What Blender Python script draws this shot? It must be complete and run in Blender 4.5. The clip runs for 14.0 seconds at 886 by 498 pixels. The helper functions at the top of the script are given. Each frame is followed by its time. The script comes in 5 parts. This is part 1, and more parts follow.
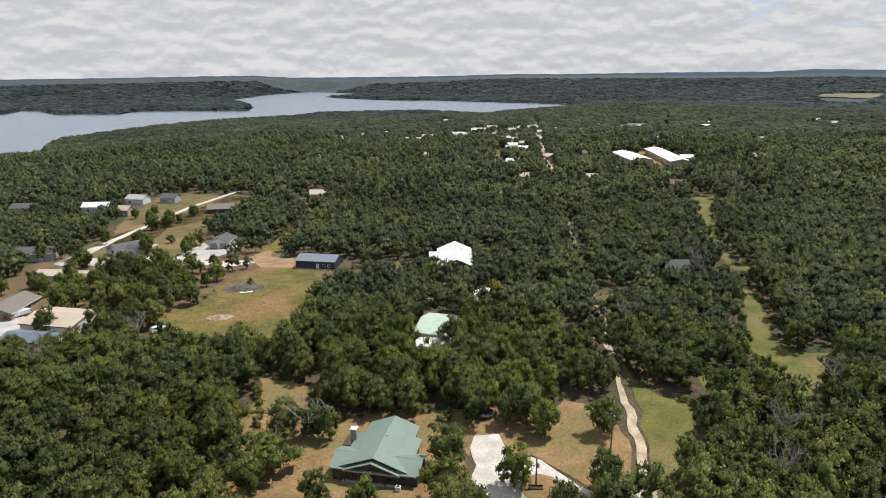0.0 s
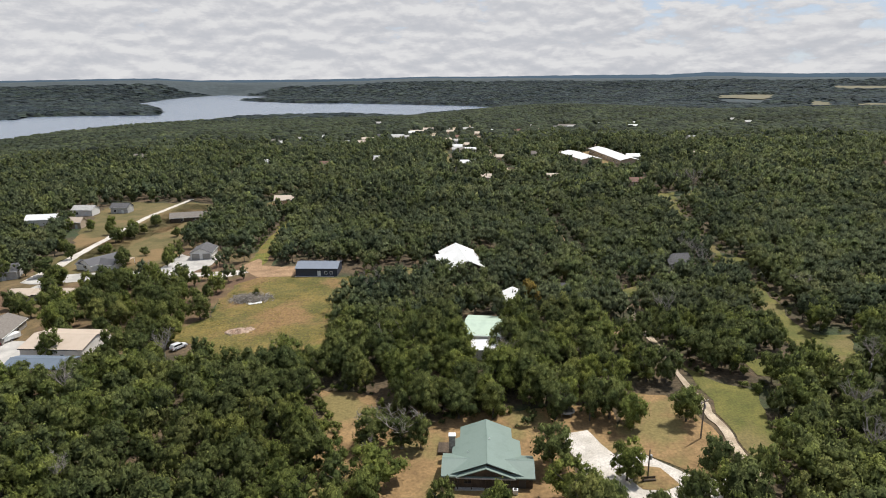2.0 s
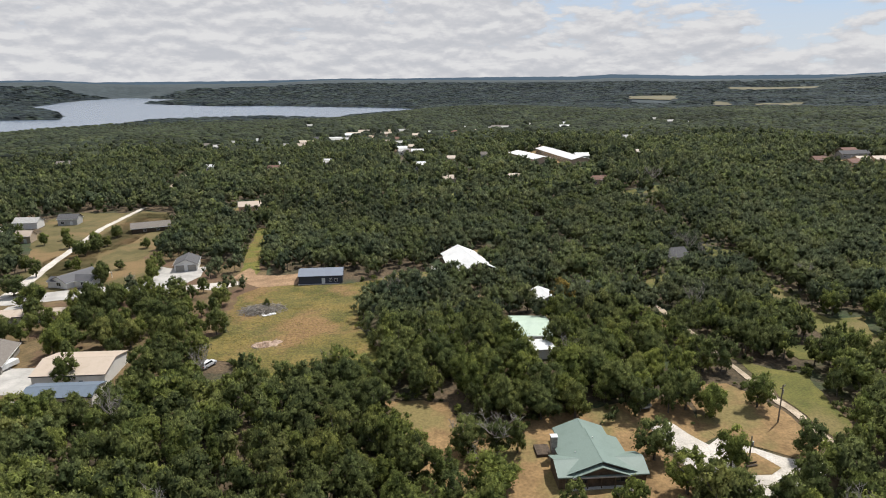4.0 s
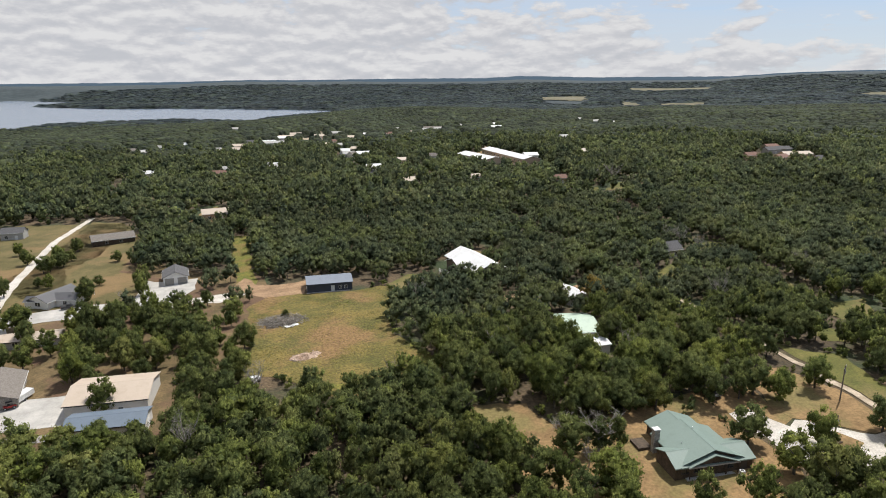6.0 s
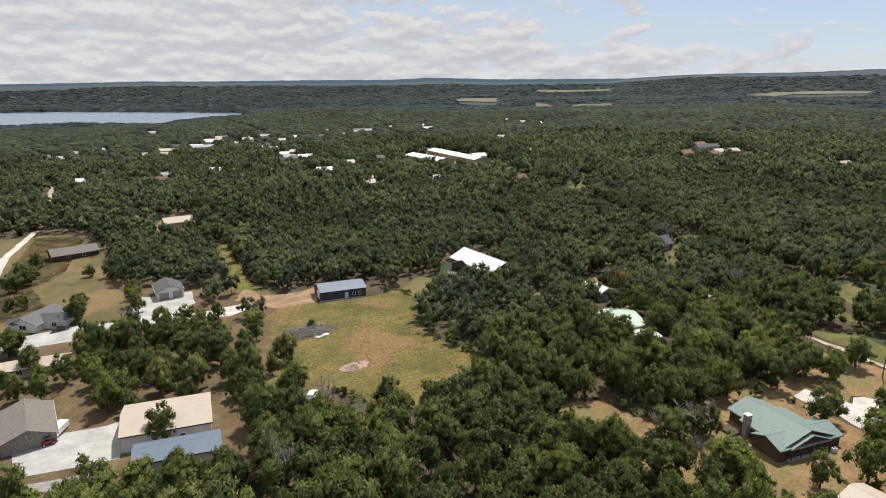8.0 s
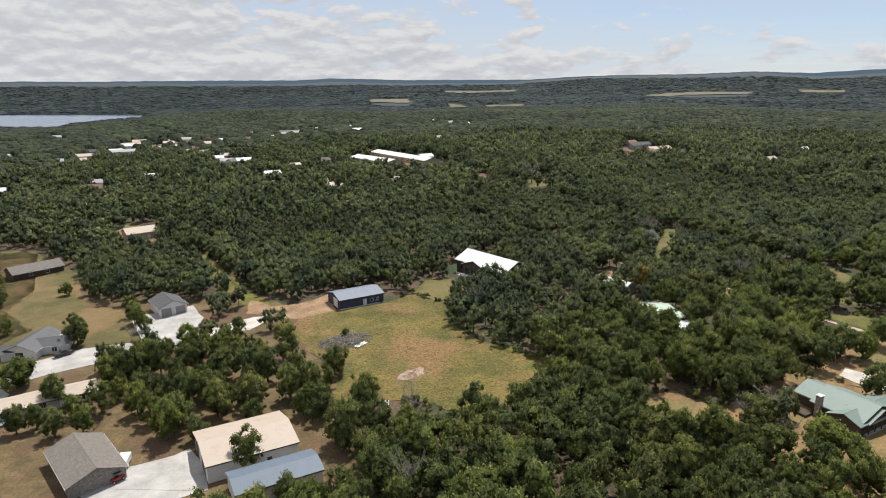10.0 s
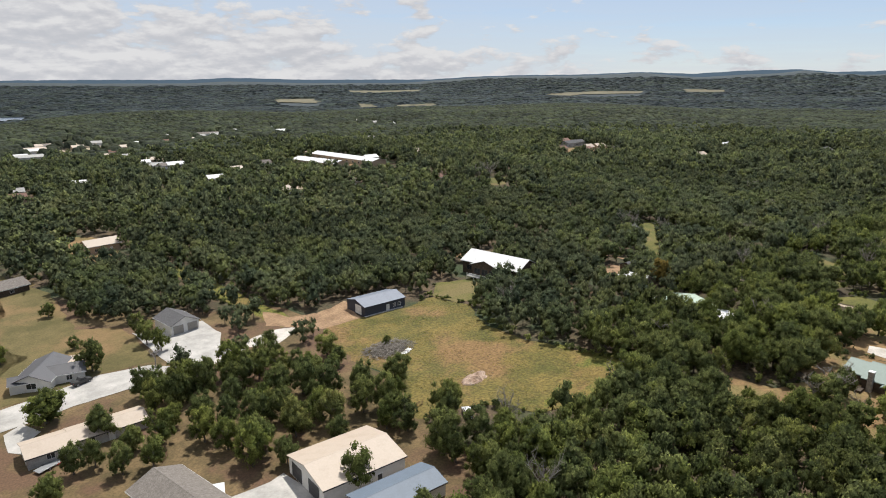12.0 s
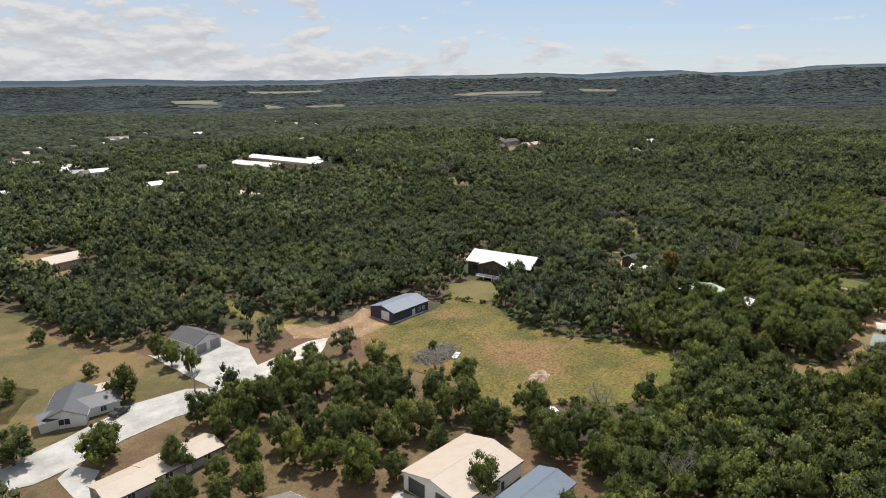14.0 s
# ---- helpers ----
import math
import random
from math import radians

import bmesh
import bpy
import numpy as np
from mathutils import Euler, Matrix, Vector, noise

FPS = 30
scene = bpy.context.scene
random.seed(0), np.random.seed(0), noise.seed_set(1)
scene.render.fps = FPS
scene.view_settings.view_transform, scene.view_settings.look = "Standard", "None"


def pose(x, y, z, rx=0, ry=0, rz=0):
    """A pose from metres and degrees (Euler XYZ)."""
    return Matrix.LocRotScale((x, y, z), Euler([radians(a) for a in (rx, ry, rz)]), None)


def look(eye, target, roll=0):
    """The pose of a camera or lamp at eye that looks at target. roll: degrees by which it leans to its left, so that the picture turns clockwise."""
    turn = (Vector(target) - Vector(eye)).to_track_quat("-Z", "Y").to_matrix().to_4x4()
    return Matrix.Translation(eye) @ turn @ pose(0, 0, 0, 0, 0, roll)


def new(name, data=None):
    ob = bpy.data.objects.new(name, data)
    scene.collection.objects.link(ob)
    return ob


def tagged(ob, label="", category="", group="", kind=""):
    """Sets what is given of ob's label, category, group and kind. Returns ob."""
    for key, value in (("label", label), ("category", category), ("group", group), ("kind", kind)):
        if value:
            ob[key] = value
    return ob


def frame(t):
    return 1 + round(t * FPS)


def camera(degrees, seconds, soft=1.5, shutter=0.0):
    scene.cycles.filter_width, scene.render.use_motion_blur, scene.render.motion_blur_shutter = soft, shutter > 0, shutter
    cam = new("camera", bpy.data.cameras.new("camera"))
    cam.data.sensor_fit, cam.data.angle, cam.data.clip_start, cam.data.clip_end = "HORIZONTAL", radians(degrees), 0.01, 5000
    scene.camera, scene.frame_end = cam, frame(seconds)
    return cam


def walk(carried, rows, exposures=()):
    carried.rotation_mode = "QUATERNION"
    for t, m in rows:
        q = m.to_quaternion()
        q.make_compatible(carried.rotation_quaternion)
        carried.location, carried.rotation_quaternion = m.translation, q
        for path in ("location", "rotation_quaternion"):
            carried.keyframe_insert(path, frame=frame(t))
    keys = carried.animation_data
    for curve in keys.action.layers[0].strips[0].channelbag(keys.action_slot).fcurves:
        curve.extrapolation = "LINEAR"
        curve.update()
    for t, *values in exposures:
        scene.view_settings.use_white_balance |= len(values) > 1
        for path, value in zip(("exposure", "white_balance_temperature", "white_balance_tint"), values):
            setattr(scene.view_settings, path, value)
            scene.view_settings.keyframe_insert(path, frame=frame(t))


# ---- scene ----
cam = camera(69.0, 14.0, soft=1.0)
METRES, EYE, TILT, LEAN, TURN = 259.3, 70.0, -0.7, -2.6, 10.9
ROWS = [
    (0.0, 0.0, 0.0, 0.0, -0.72, -14.54, 2.79),
    (0.5, -0.0331, 0.0018, 0.0013, -2.7, -14.58, 2.82),
    (1.0, -0.0659, 0.0043, 0.0026, -4.64, -14.6, 2.83),
    (1.5, -0.0986, 0.0082, 0.0043, -6.57, -14.64, 2.83),
    (2.0, -0.1312, 0.0138, 0.0053, -8.52, -14.7, 2.84),
    (2.5, -0.1636, 0.021, 0.0065, -10.45, -14.75, 2.85),
    (3.0, -0.1958, 0.0295, 0.0079, -12.41, -14.81, 2.84),
    (5.5, -0.3551, 0.0885, 0.0147, -22.41, -15.11, 2.8),
    (6.0, -0.3874, 0.1043, 0.0162, -24.48, -15.19, 2.77),
    (6.5, -0.4189, 0.1216, 0.0174, -26.58, -15.26, 2.73),
    (7.0, -0.4494, 0.1398, 0.0186, -28.64, -15.32, 2.68),
    (7.5, -0.4797, 0.1593, 0.0199, -30.73, -15.37, 2.63),
    (8.0, -0.5096, 0.18, 0.021, -32.84, -15.43, 2.58),
    (10.5, -0.6486, 0.3011, 0.0288, -43.58, -15.82, 2.26),
    (11.0, -0.6742, 0.3297, 0.0302, -45.8, -15.91, 2.19),
    (11.5, -0.6985, 0.3594, 0.0314, -48.07, -16.0, 2.11),
    (12.0, -0.7212, 0.3898, 0.0325, -50.3, -16.09, 2.04),
    (12.5, -0.7428, 0.4204, 0.0333, -52.53, -16.12, 2.03),
    (13.0, -0.7631, 0.4525, 0.0343, -54.79, -16.19, 1.97),
    (13.5, -0.7825, 0.4853, 0.035, -57.03, -16.26, 1.94),
    (14.0, -0.8005, 0.5191, 0.0361, -59.33, -16.35, 1.88),
]
walk(cam, [(t, pose(0, 0, EYE, TILT, LEAN, TURN) @ pose(METRES * x, METRES * y, METRES * z, 90 + pitch, roll, yaw)) for t, x, y, z, yaw, pitch, roll in ROWS])

# ---- sky and sun ----
SUN_AZ, SUN_EL = 52.0, 63.0
world = bpy.data.worlds.new("sky")
scene.world = world
world.use_nodes = True
wn, wl = world.node_tree.nodes, world.node_tree.links
wn.clear()


def wnode(kind, **values):
    n = wn.new(kind)
    for k, v in values.items():
        n.inputs[k].default_value = v
    return n


sky = wn.new("ShaderNodeTexSky")
sky.sky_type, sky.sun_disc = "NISHITA", False
sky.sun_elevation, sky.sun_rotation = radians(SUN_EL), radians(SUN_AZ)
sky.air_density, sky.dust_density, sky.ozone_density = 1.0, 0.0, 4.0
bg_sky = wnode("ShaderNodeBackground", Strength=0.10)
clear = wn.new("ShaderNodeVectorMath")
clear.operation = "MULTIPLY"
clear.inputs[1].default_value = (0.96, 0.97, 1.09)
wl.new(sky.outputs[0], clear.inputs[0])
wl.new(clear.outputs[0], bg_sky.inputs[0])
wco = wn.new("ShaderNodeTexCoord")


def wmap(scale, shift=(0, 0, 0)):
    n = wn.new("ShaderNodeMapping")
    n.inputs["Scale"].default_value, n.inputs["Location"].default_value = scale, shift
    wl.new(wco.outputs["Generated"], n.inputs[0])
    return n.outputs[0]


def wnoise(vector, detail, rough, twist=0.0):
    n = wnode("ShaderNodeTexNoise", Scale=1.0, Detail=detail, Roughness=rough, Distortion=twist)
    wl.new(vector, n.inputs["Vector"])
    return n.outputs[0]


def wrange(value, *ends):
    n = wn.new("ShaderNodeMapRange")
    n.interpolation_type = "SMOOTHSTEP"
    for k, v in zip(("From Min", "From Max", "To Min", "To Max"), ends):
        n.inputs[k].default_value = v
    wl.new(value, n.inputs["Value"])
    return n.outputs[0]


def wmath(kind, a, b):
    n = wn.new("ShaderNodeMath")
    n.operation = kind
    for i, v in enumerate((a, b)):
        if isinstance(v, float):
            n.inputs[i].default_value = v
        else:
            wl.new(v, n.inputs[i])
    return n.outputs[0]


# the cloud bank is thickest over the lake and breaks up towards the sun's side and upwards
low = wn.new("ShaderNodeVectorMath")
low.operation = "MINIMUM"
low.inputs[1].default_value = (9.0, 9.0, 0.13)
wl.new(wco.outputs["Generated"], low.inputs[0])
side = wn.new("ShaderNodeVectorMath")
side.operation = "DOT_PRODUCT"
side.inputs[1].default_value = (0.80, -0.45, 5.5)
wl.new(low.outputs[0], side.inputs[0])
lean_out = wrange(side.outputs["Value"], -0.5, 1.25, 0.24, -0.16)
veil_out = wrange(side.outputs["Value"], -0.2, 1.1, 0.96, 0.55)
# cumulus, lit on their upper side: cover less the cover a little higher up
CLOUD = (14.0, 14.0, 40.0)
cover = wnoise(wmap(CLOUD), 9.0, 0.58, 0.15)
above = wnoise(wmap(CLOUD, (0, 0, 0.34)), 5.0, 0.55, 0.15)
puff = wrange(wmath("ADD", cover, lean_out), 0.46, 0.575, 0.0, 1.0)
lit = wrange(wmath("SUBTRACT", cover, above), -0.16, 0.17, 0.0, 1.0)
fluff = wnoise(wmap((34.0, 34.0, 85.0)), 7.0, 0.6, 0.2)
lit = wmath("ADD", wmath("MULTIPLY", lit, 0.72), wmath("MULTIPLY", fluff, 0.42))
tone = wn.new("ShaderNodeValToRGB")
tone.color_ramp.elements[0].position, tone.color_ramp.elements[0].color = 0.20, (0.565, 0.58, 0.62, 1)
tone.color_ramp.elements[1].position, tone.color_ramp.elements[1].color = 0.88, (0.77, 0.77, 0.78, 1)
tone.color_ramp.elements.new(0.52).color = (0.645, 0.65, 0.68, 1)
wl.new(lit, tone.inputs[0])
bg_cloud = wnode("ShaderNodeBackground", Strength=0.96)
wl.new(tone.outputs[0], bg_cloud.inputs[0])
bg_veil = wnode("ShaderNodeBackground", Color=(0.62, 0.68, 0.77, 1), Strength=0.97)
streak = wnoise(wmap((3.0, 3.0, 60.0)), 5.0, 0.6, 0.1)
veil = wn.new("ShaderNodeMixShader")
wl.new(wmath("MULTIPLY", veil_out, wrange(streak, 0.25, 0.6, 0.6, 1.0)), veil.inputs[0])
wl.new(bg_sky.outputs[0], veil.inputs[1])
wl.new(bg_veil.outputs[0], veil.inputs[2])
wmix = wn.new("ShaderNodeMixShader")
wl.new(puff, wmix.inputs[0])
wl.new(veil.outputs[0], wmix.inputs[1])
wl.new(bg_cloud.outputs[0], wmix.inputs[2])
wout = wn.new("ShaderNodeOutputWorld")
wl.new(wmix.outputs[0], wout.inputs[0])

sun = new("sun", bpy.data.lights.new("sun", "SUN"))
sun.data.energy, sun.data.angle, sun.data.color = 5.0, radians(0.53), (1.0, 0.96, 0.89)
to_sun = Vector((math.sin(radians(SUN_AZ)) * math.cos(radians(SUN_EL)), math.cos(radians(SUN_AZ)) * math.cos(radians(SUN_EL)), math.sin(radians(SUN_EL))))
sun.matrix_world = look(to_sun * 300, (0, 0, 0))


# ---- materials ----
def surface(name, dark, light, size=1.0, fine=0.1, rough=0.8, metal=0.0, bump=0.3, depth=0.05, third=None, big=None, world_space=False, spread=(0.38, 0.64)):
    """Two tones mixed by noise of the given size in metres, with finer grain and relief; third: a tone in large patches of size big."""
    m = bpy.data.materials.new(name)
    m.use_nodes = True
    n, l = m.node_tree.nodes, m.node_tree.links
    p = n["Principled BSDF"]
    p.inputs["Roughness"].default_value, p.inputs["Metallic"].default_value = rough, metal
    if world_space:
        place = n.new("ShaderNodeNewGeometry").outputs["Position"]
    else:
        place = n.new("ShaderNodeTexCoord").outputs["Object"]
    a = n.new("ShaderNodeTexNoise")
    a.inputs["Scale"].default_value, a.inputs["Detail"].default_value, a.inputs["Roughness"].default_value = 1 / size, 6, 0.65
    l.new(place, a.inputs["Vector"])
    ramp = n.new("ShaderNodeValToRGB")
    ramp.color_ramp.elements[0].position, ramp.color_ramp.elements[0].color = spread[0], (*dark, 1)
    ramp.color_ramp.elements[1].position, ramp.color_ramp.elements[1].color = spread[1], (*light, 1)
    l.new(a.outputs[0], ramp.inputs[0])
    colour = ramp.outputs[0]
    if third:
        b = n.new("ShaderNodeTexNoise")
        b.inputs["Scale"].default_value, b.inputs["Detail"].default_value, b.inputs["Roughness"].default_value = 1 / big, 5, 0.6
        l.new(place, b.inputs["Vector"])
        r = n.new("ShaderNodeMapRange")
        r.interpolation_type = "SMOOTHSTEP"
        r.inputs["From Min"].default_value, r.inputs["From Max"].default_value = 0.47, 0.62
        l.new(b.outputs[0], r.inputs["Value"])
        mix = n.new("ShaderNodeMix")
        mix.data_type = "RGBA"
        l.new(r.outputs[0], mix.inputs["Factor"])
        l.new(colour, mix.inputs["A"])
        mix.inputs["B"].default_value = (*third, 1)
        colour = mix.outputs["Result"]
    f = n.new("ShaderNodeTexNoise")
    f.inputs["Scale"].default_value, f.inputs["Detail"].default_value = 1 / fine, 3
    l.new(place, f.inputs["Vector"])
    grain = n.new("ShaderNodeMapRange")
    grain.inputs["From Min"].default_value, grain.inputs["From Max"].default_value = 0.3, 0.7
    grain.inputs["To Min"].default_value, grain.inputs["To Max"].default_value = 1 - bump * 0.6, 1 + bump * 0.35
    l.new(f.outputs[0], grain.inputs["Value"])
    mul = n.new("ShaderNodeVectorMath")
    mul.operation = "MULTIPLY"
    l.new(colour, mul.inputs[0])
    l.new(grain.outputs[0], mul.inputs[1])
    l.new(mul.outputs[0], p.inputs["Base Color"])
    bm_ = n.new("ShaderNodeBump")
    bm_.inputs["Strength"].default_value, bm_.inputs["Distance"].default_value = bump, depth
    l.new(f.outputs[0], bm_.inputs["Height"])
    l.new(bm_.outputs[0], p.inputs["Normal"])
    return m


def metal_sheet(name, colour, worn, pitch=0.3, rough=0.6, along="X"):
    """Ribbed painted steel: ribs at the given pitch across the local axis, faint stains."""
    m = surface(name, worn, colour, size=2.6, fine=0.35, rough=rough, bump=0.08, depth=0.01, spread=(0.25, 0.5))
    n, l = m.node_tree.nodes, m.node_tree.links
    co = n.new("ShaderNodeTexCoord")
    wave = n.new("ShaderNodeTexWave")
    wave.bands_direction, wave.wave_profile = along, "SAW"
    wave.inputs["Scale"].default_value = 2 * math.pi / 20 / pitch
    l.new(co.outputs["Object"], wave.inputs["Vector"])
    power = n.new("ShaderNodeMath")
    power.operation = "POWER"
    power.inputs[1].default_value = 8
    l.new(wave.outputs["Fac"], power.inputs[0])
    rib = n.new("ShaderNodeBump")
    rib.inputs["Strength"].default_value, rib.inputs["Distance"].default_value = 0.35, 0.02
    l.new(power.outputs[0], rib.inputs["Height"])
    l.new(rib.outputs[0], n["Principled BSDF"].inputs["Normal"])
    return m


def foliage(name, dark, light, through_light=0.22, patch=14.0, warm=None, fine=0.5, tree=None, crown=True):
    """Leaves in two tones by patches; tree: crown width by which the hue changes in a joined wood, or 0 for a hue per object."""
    m = bpy.data.materials.new(name)
    m.use_nodes = True
    n, l = m.node_tree.nodes, m.node_tree.links
    p = n["Principled BSDF"]
    p.inputs["Roughness"].default_value = 0.8
    p.inputs["Specular IOR Level"].default_value = 0.12
    geo = n.new("ShaderNodeNewGeometry")
    a = n.new("ShaderNodeTexNoise")
    a.inputs["Scale"].default_value, a.inputs["Detail"].default_value, a.inputs["Roughness"].default_value = 1 / patch, 3, 0.7
    l.new(geo.outputs["Position"], a.inputs["Vector"])
    ramp = n.new("ShaderNodeValToRGB")
    ramp.color_ramp.elements[0].position, ramp.color_ramp.elements[0].color = 0.35, (*dark, 1)
    ramp.color_ramp.elements[1].position, ramp.color_ramp.elements[1].color = 0.65, (*light, 1)
    if warm:
        e = ramp.color_ramp.elements.new(0.78)
        e.color = (*warm, 1)
    l.new(a.outputs[0], ramp.inputs[0])
    leaf = n.new("ShaderNodeMapRange")
    leaf.inputs["To Min"].default_value, leaf.inputs["To Max"].default_value = 0.66, 1.36
    l.new(geo.outputs["Random Per Island"], leaf.inputs["Value"])
    mul = n.new("ShaderNodeVectorMath")
    mul.operation = "MULTIPLY"
    l.new(ramp.outputs[0], mul.inputs[0])
    l.new(leaf.outputs[0], mul.inputs[1])
    speck = n.new("ShaderNodeTexNoise")
    speck.inputs["Scale"].default_value, speck.inputs["Detail"].default_value = 1 / fine, 3
    l.new(geo.outputs["Position"], speck.inputs["Vector"])
    leafy = n.new("ShaderNodeMapRange")
    for k, v in (("From Min", 0.32), ("From Max", 0.68), ("To Min", 0.6), ("To Max", 1.4)):
        leafy.inputs[k].default_value = v
    l.new(speck.outputs[0], leafy.inputs["Value"])
    mul2 = n.new("ShaderNodeVectorMath")
    mul2.operation = "MULTIPLY"
    l.new(mul.outputs[0], mul2.inputs[0])
    l.new(leafy.outputs[0], mul2.inputs[1])
    mul = mul2
    if tree is not None:
        hue = n.new("ShaderNodeValToRGB")
        hue.color_ramp.interpolation = "LINEAR"
        tints = ((0.0, (0.74, 0.78, 0.86)), (0.22, (0.88, 0.91, 0.96)), (0.5, (1.0, 1.0, 1.0)), (0.72, (1.08, 1.11, 0.90)), (0.88, (1.18, 1.18, 0.92)), (1.0, (1.26, 1.18, 1.16)))
        hue.color_ramp.elements[0].color, hue.color_ramp.elements[1].color = (*tints[0][1], 1), (*tints[-1][1], 1)
        for at, c in tints[1:-1]:
            hue.color_ramp.elements.new(at).color = (*c, 1)
        if tree:
            flat_xy = n.new("ShaderNodeVectorMath")
            flat_xy.operation = "MULTIPLY"
            flat_xy.inputs[1].default_value = (1, 1, 0)
            l.new(geo.outputs["Position"], flat_xy.inputs[0])
            cell = n.new("ShaderNodeTexVoronoi")
            cell.inputs["Scale"].default_value = 1 / tree
            l.new(flat_xy.outputs[0], cell.inputs["Vector"])
            pick = n.new("ShaderNodeSeparateColor")
            l.new(cell.outputs["Color"], pick.inputs[0])
            l.new(pick.outputs[0], hue.inputs[0])
        else:
            l.new(n.new("ShaderNodeObjectInfo").outputs["Random"], hue.inputs[0])
        tint = n.new("ShaderNodeVectorMath")
        tint.operation = "MULTIPLY"
        l.new(mul.outputs[0], tint.inputs[0])
        l.new(hue.outputs[0], tint.inputs[1])
        mul = tint
    broad = n.new("ShaderNodeTexNoise")
    broad.inputs["Scale"].default_value, broad.inputs["Detail"].default_value = 1 / 75, 4
    l.new(geo.outputs["Position"], broad.inputs["Vector"])
    stand = n.new("ShaderNodeMapRange")
    for k, v in (("From Min", 0.35), ("From Max", 0.65), ("To Min", 0.78), ("To Max", 1.2)):
        stand.inputs[k].default_value = v
    l.new(broad.outputs[0], stand.inputs["Value"])
    plot = n.new("ShaderNodeVectorMath")
    plot.operation = "MULTIPLY"
    l.new(mul.outputs[0], plot.inputs[0])
    l.new(stand.outputs[0], plot.inputs[1])
    mul = plot
    l.new(mul.outputs[0], p.inputs["Base Color"])
    relief = n.new("ShaderNodeBump")
    relief.inputs["Strength"].default_value, relief.inputs["Distance"].default_value = (0.7 if crown else 0.3), fine * 0.7
    l.new(speck.outputs[0], relief.inputs["Height"])
    up = n.new("ShaderNodeVectorMath")
    up.operation = "MULTIPLY_ADD"
    if crown:
        out = n.new("ShaderNodeAttribute")
        out.attribute_name = "outward"
        turn = n.new("ShaderNodeVectorTransform")
        turn.vector_type, turn.convert_from, turn.convert_to = "NORMAL", "OBJECT", "WORLD"
        l.new(out.outputs["Vector"], turn.inputs[0])
        up.inputs[1].default_value, up.inputs[2].default_value = (0.9, 0.9, 0.9), (0.05, 0.04, 0.22)
        l.new(turn.outputs[0], up.inputs[0])
    else:
        up.inputs[1].default_value, up.inputs[2].default_value = (0.6, 0.6, 0.6), (0.12, 0.1, 0.6)
        l.new(geo.outputs["Normal"], up.inputs[0])
    unit = n.new("ShaderNodeVectorMath")
    unit.operation = "NORMALIZE"
    l.new(up.outputs[0], unit.inputs[0])
    l.new(unit.outputs[0], relief.inputs["Normal"])
    l.new(relief.outputs[0], p.inputs["Normal"])
    tr = n.new("ShaderNodeBsdfTranslucent")
    l.new(mul.outputs[0], tr.inputs[0])
    mix = n.new("ShaderNodeMixShader")
    mix.inputs[0].default_value = through_light
    l.new(p.outputs[0], mix.inputs[1])
    l.new(tr.outputs[0], mix.inputs[2])
    l.new(mix.outputs[0], n["Material Output"].inputs[0])
    return m


def plain(name, colour, rough=0.5, metal=0.0, size=0.6):
    return surface(name, tuple(c * 0.82 for c in colour), colour, size=size, fine=0.08, rough=rough, metal=metal, bump=0.1, depth=0.01)


M_LITTER = surface("forest_floor", (0.060, 0.046, 0.024), (0.13, 0.088, 0.048), size=9, fine=0.8, rough=0.95, bump=0.8, depth=0.3, third=(0.035, 0.055, 0.018), big=30, world_space=True)
M_FIELD = surface("rough_pasture", (0.096, 0.090, 0.017), (0.195, 0.144, 0.037), size=9, fine=0.7, rough=0.95, bump=0.8, depth=0.25, third=(0.220, 0.132, 0.052), big=22, world_space=True)
M_LAWN = surface("dry_lawn", (0.090, 0.066, 0.026), (0.185, 0.125, 0.058), size=6, fine=0.5, rough=0.95, bump=0.5, depth=0.1, third=(0.13, 0.075, 0.042), big=14, world_space=True)
M_GREEN = surface("mown_grass", (0.086, 0.092, 0.017), (0.150, 0.136, 0.031), size=6, fine=0.5, rough=0.95, bump=0.5, depth=0.1, third=(0.165, 0.132, 0.048), big=20, world_space=True)
M_PARK = surface("sunburnt_lawn", (0.088, 0.076, 0.022), (0.150, 0.116, 0.043), size=9, fine=0.5, rough=0.95, bump=0.4, depth=0.08, third=(0.20, 0.130, 0.055), big=28, world_space=True)
M_WEEDY = surface("green_weeds", (0.100, 0.112, 0.016), (0.190, 0.172, 0.028), size=4, fine=0.6, rough=0.95, bump=0.8, depth=0.25, third=(0.19, 0.135, 0.038), big=9, world_space=True)
M_DIRT = surface("bare_earth", (0.22, 0.135, 0.075), (0.36, 0.235, 0.135), size=5, fine=0.5, rough=0.95, bump=0.5, depth=0.1, world_space=True)
M_TAN = surface("dusty_clearing", (0.19, 0.118, 0.05), (0.30, 0.19, 0.085), size=6, fine=0.6, rough=0.95, bump=0.5, depth=0.1, third=(0.19, 0.15, 0.055), big=15, world_space=True)
M_GRAVEL = surface("pale_gravel", (0.46, 0.42, 0.365), (0.62, 0.575, 0.52), size=4, fine=0.3, rough=0.95, bump=0.4, depth=0.05, world_space=True)
M_TRACK = surface("dirt_track", (0.34, 0.27, 0.19), (0.52, 0.43, 0.32), size=3, fine=0.4, rough=0.95, bump=0.4, depth=0.05, world_space=True)
M_CONC = surface("concrete_drive", (0.34, 0.325, 0.30), (0.50, 0.475, 0.44), size=5, fine=0.4, rough=0.85, bump=0.15, depth=0.02, world_space=True)
M_ASPH = surface("worn_asphalt", (0.25, 0.23, 0.215), (0.34, 0.315, 0.29), size=4, fine=0.3, rough=0.9, bump=0.3, depth=0.02, world_space=True)
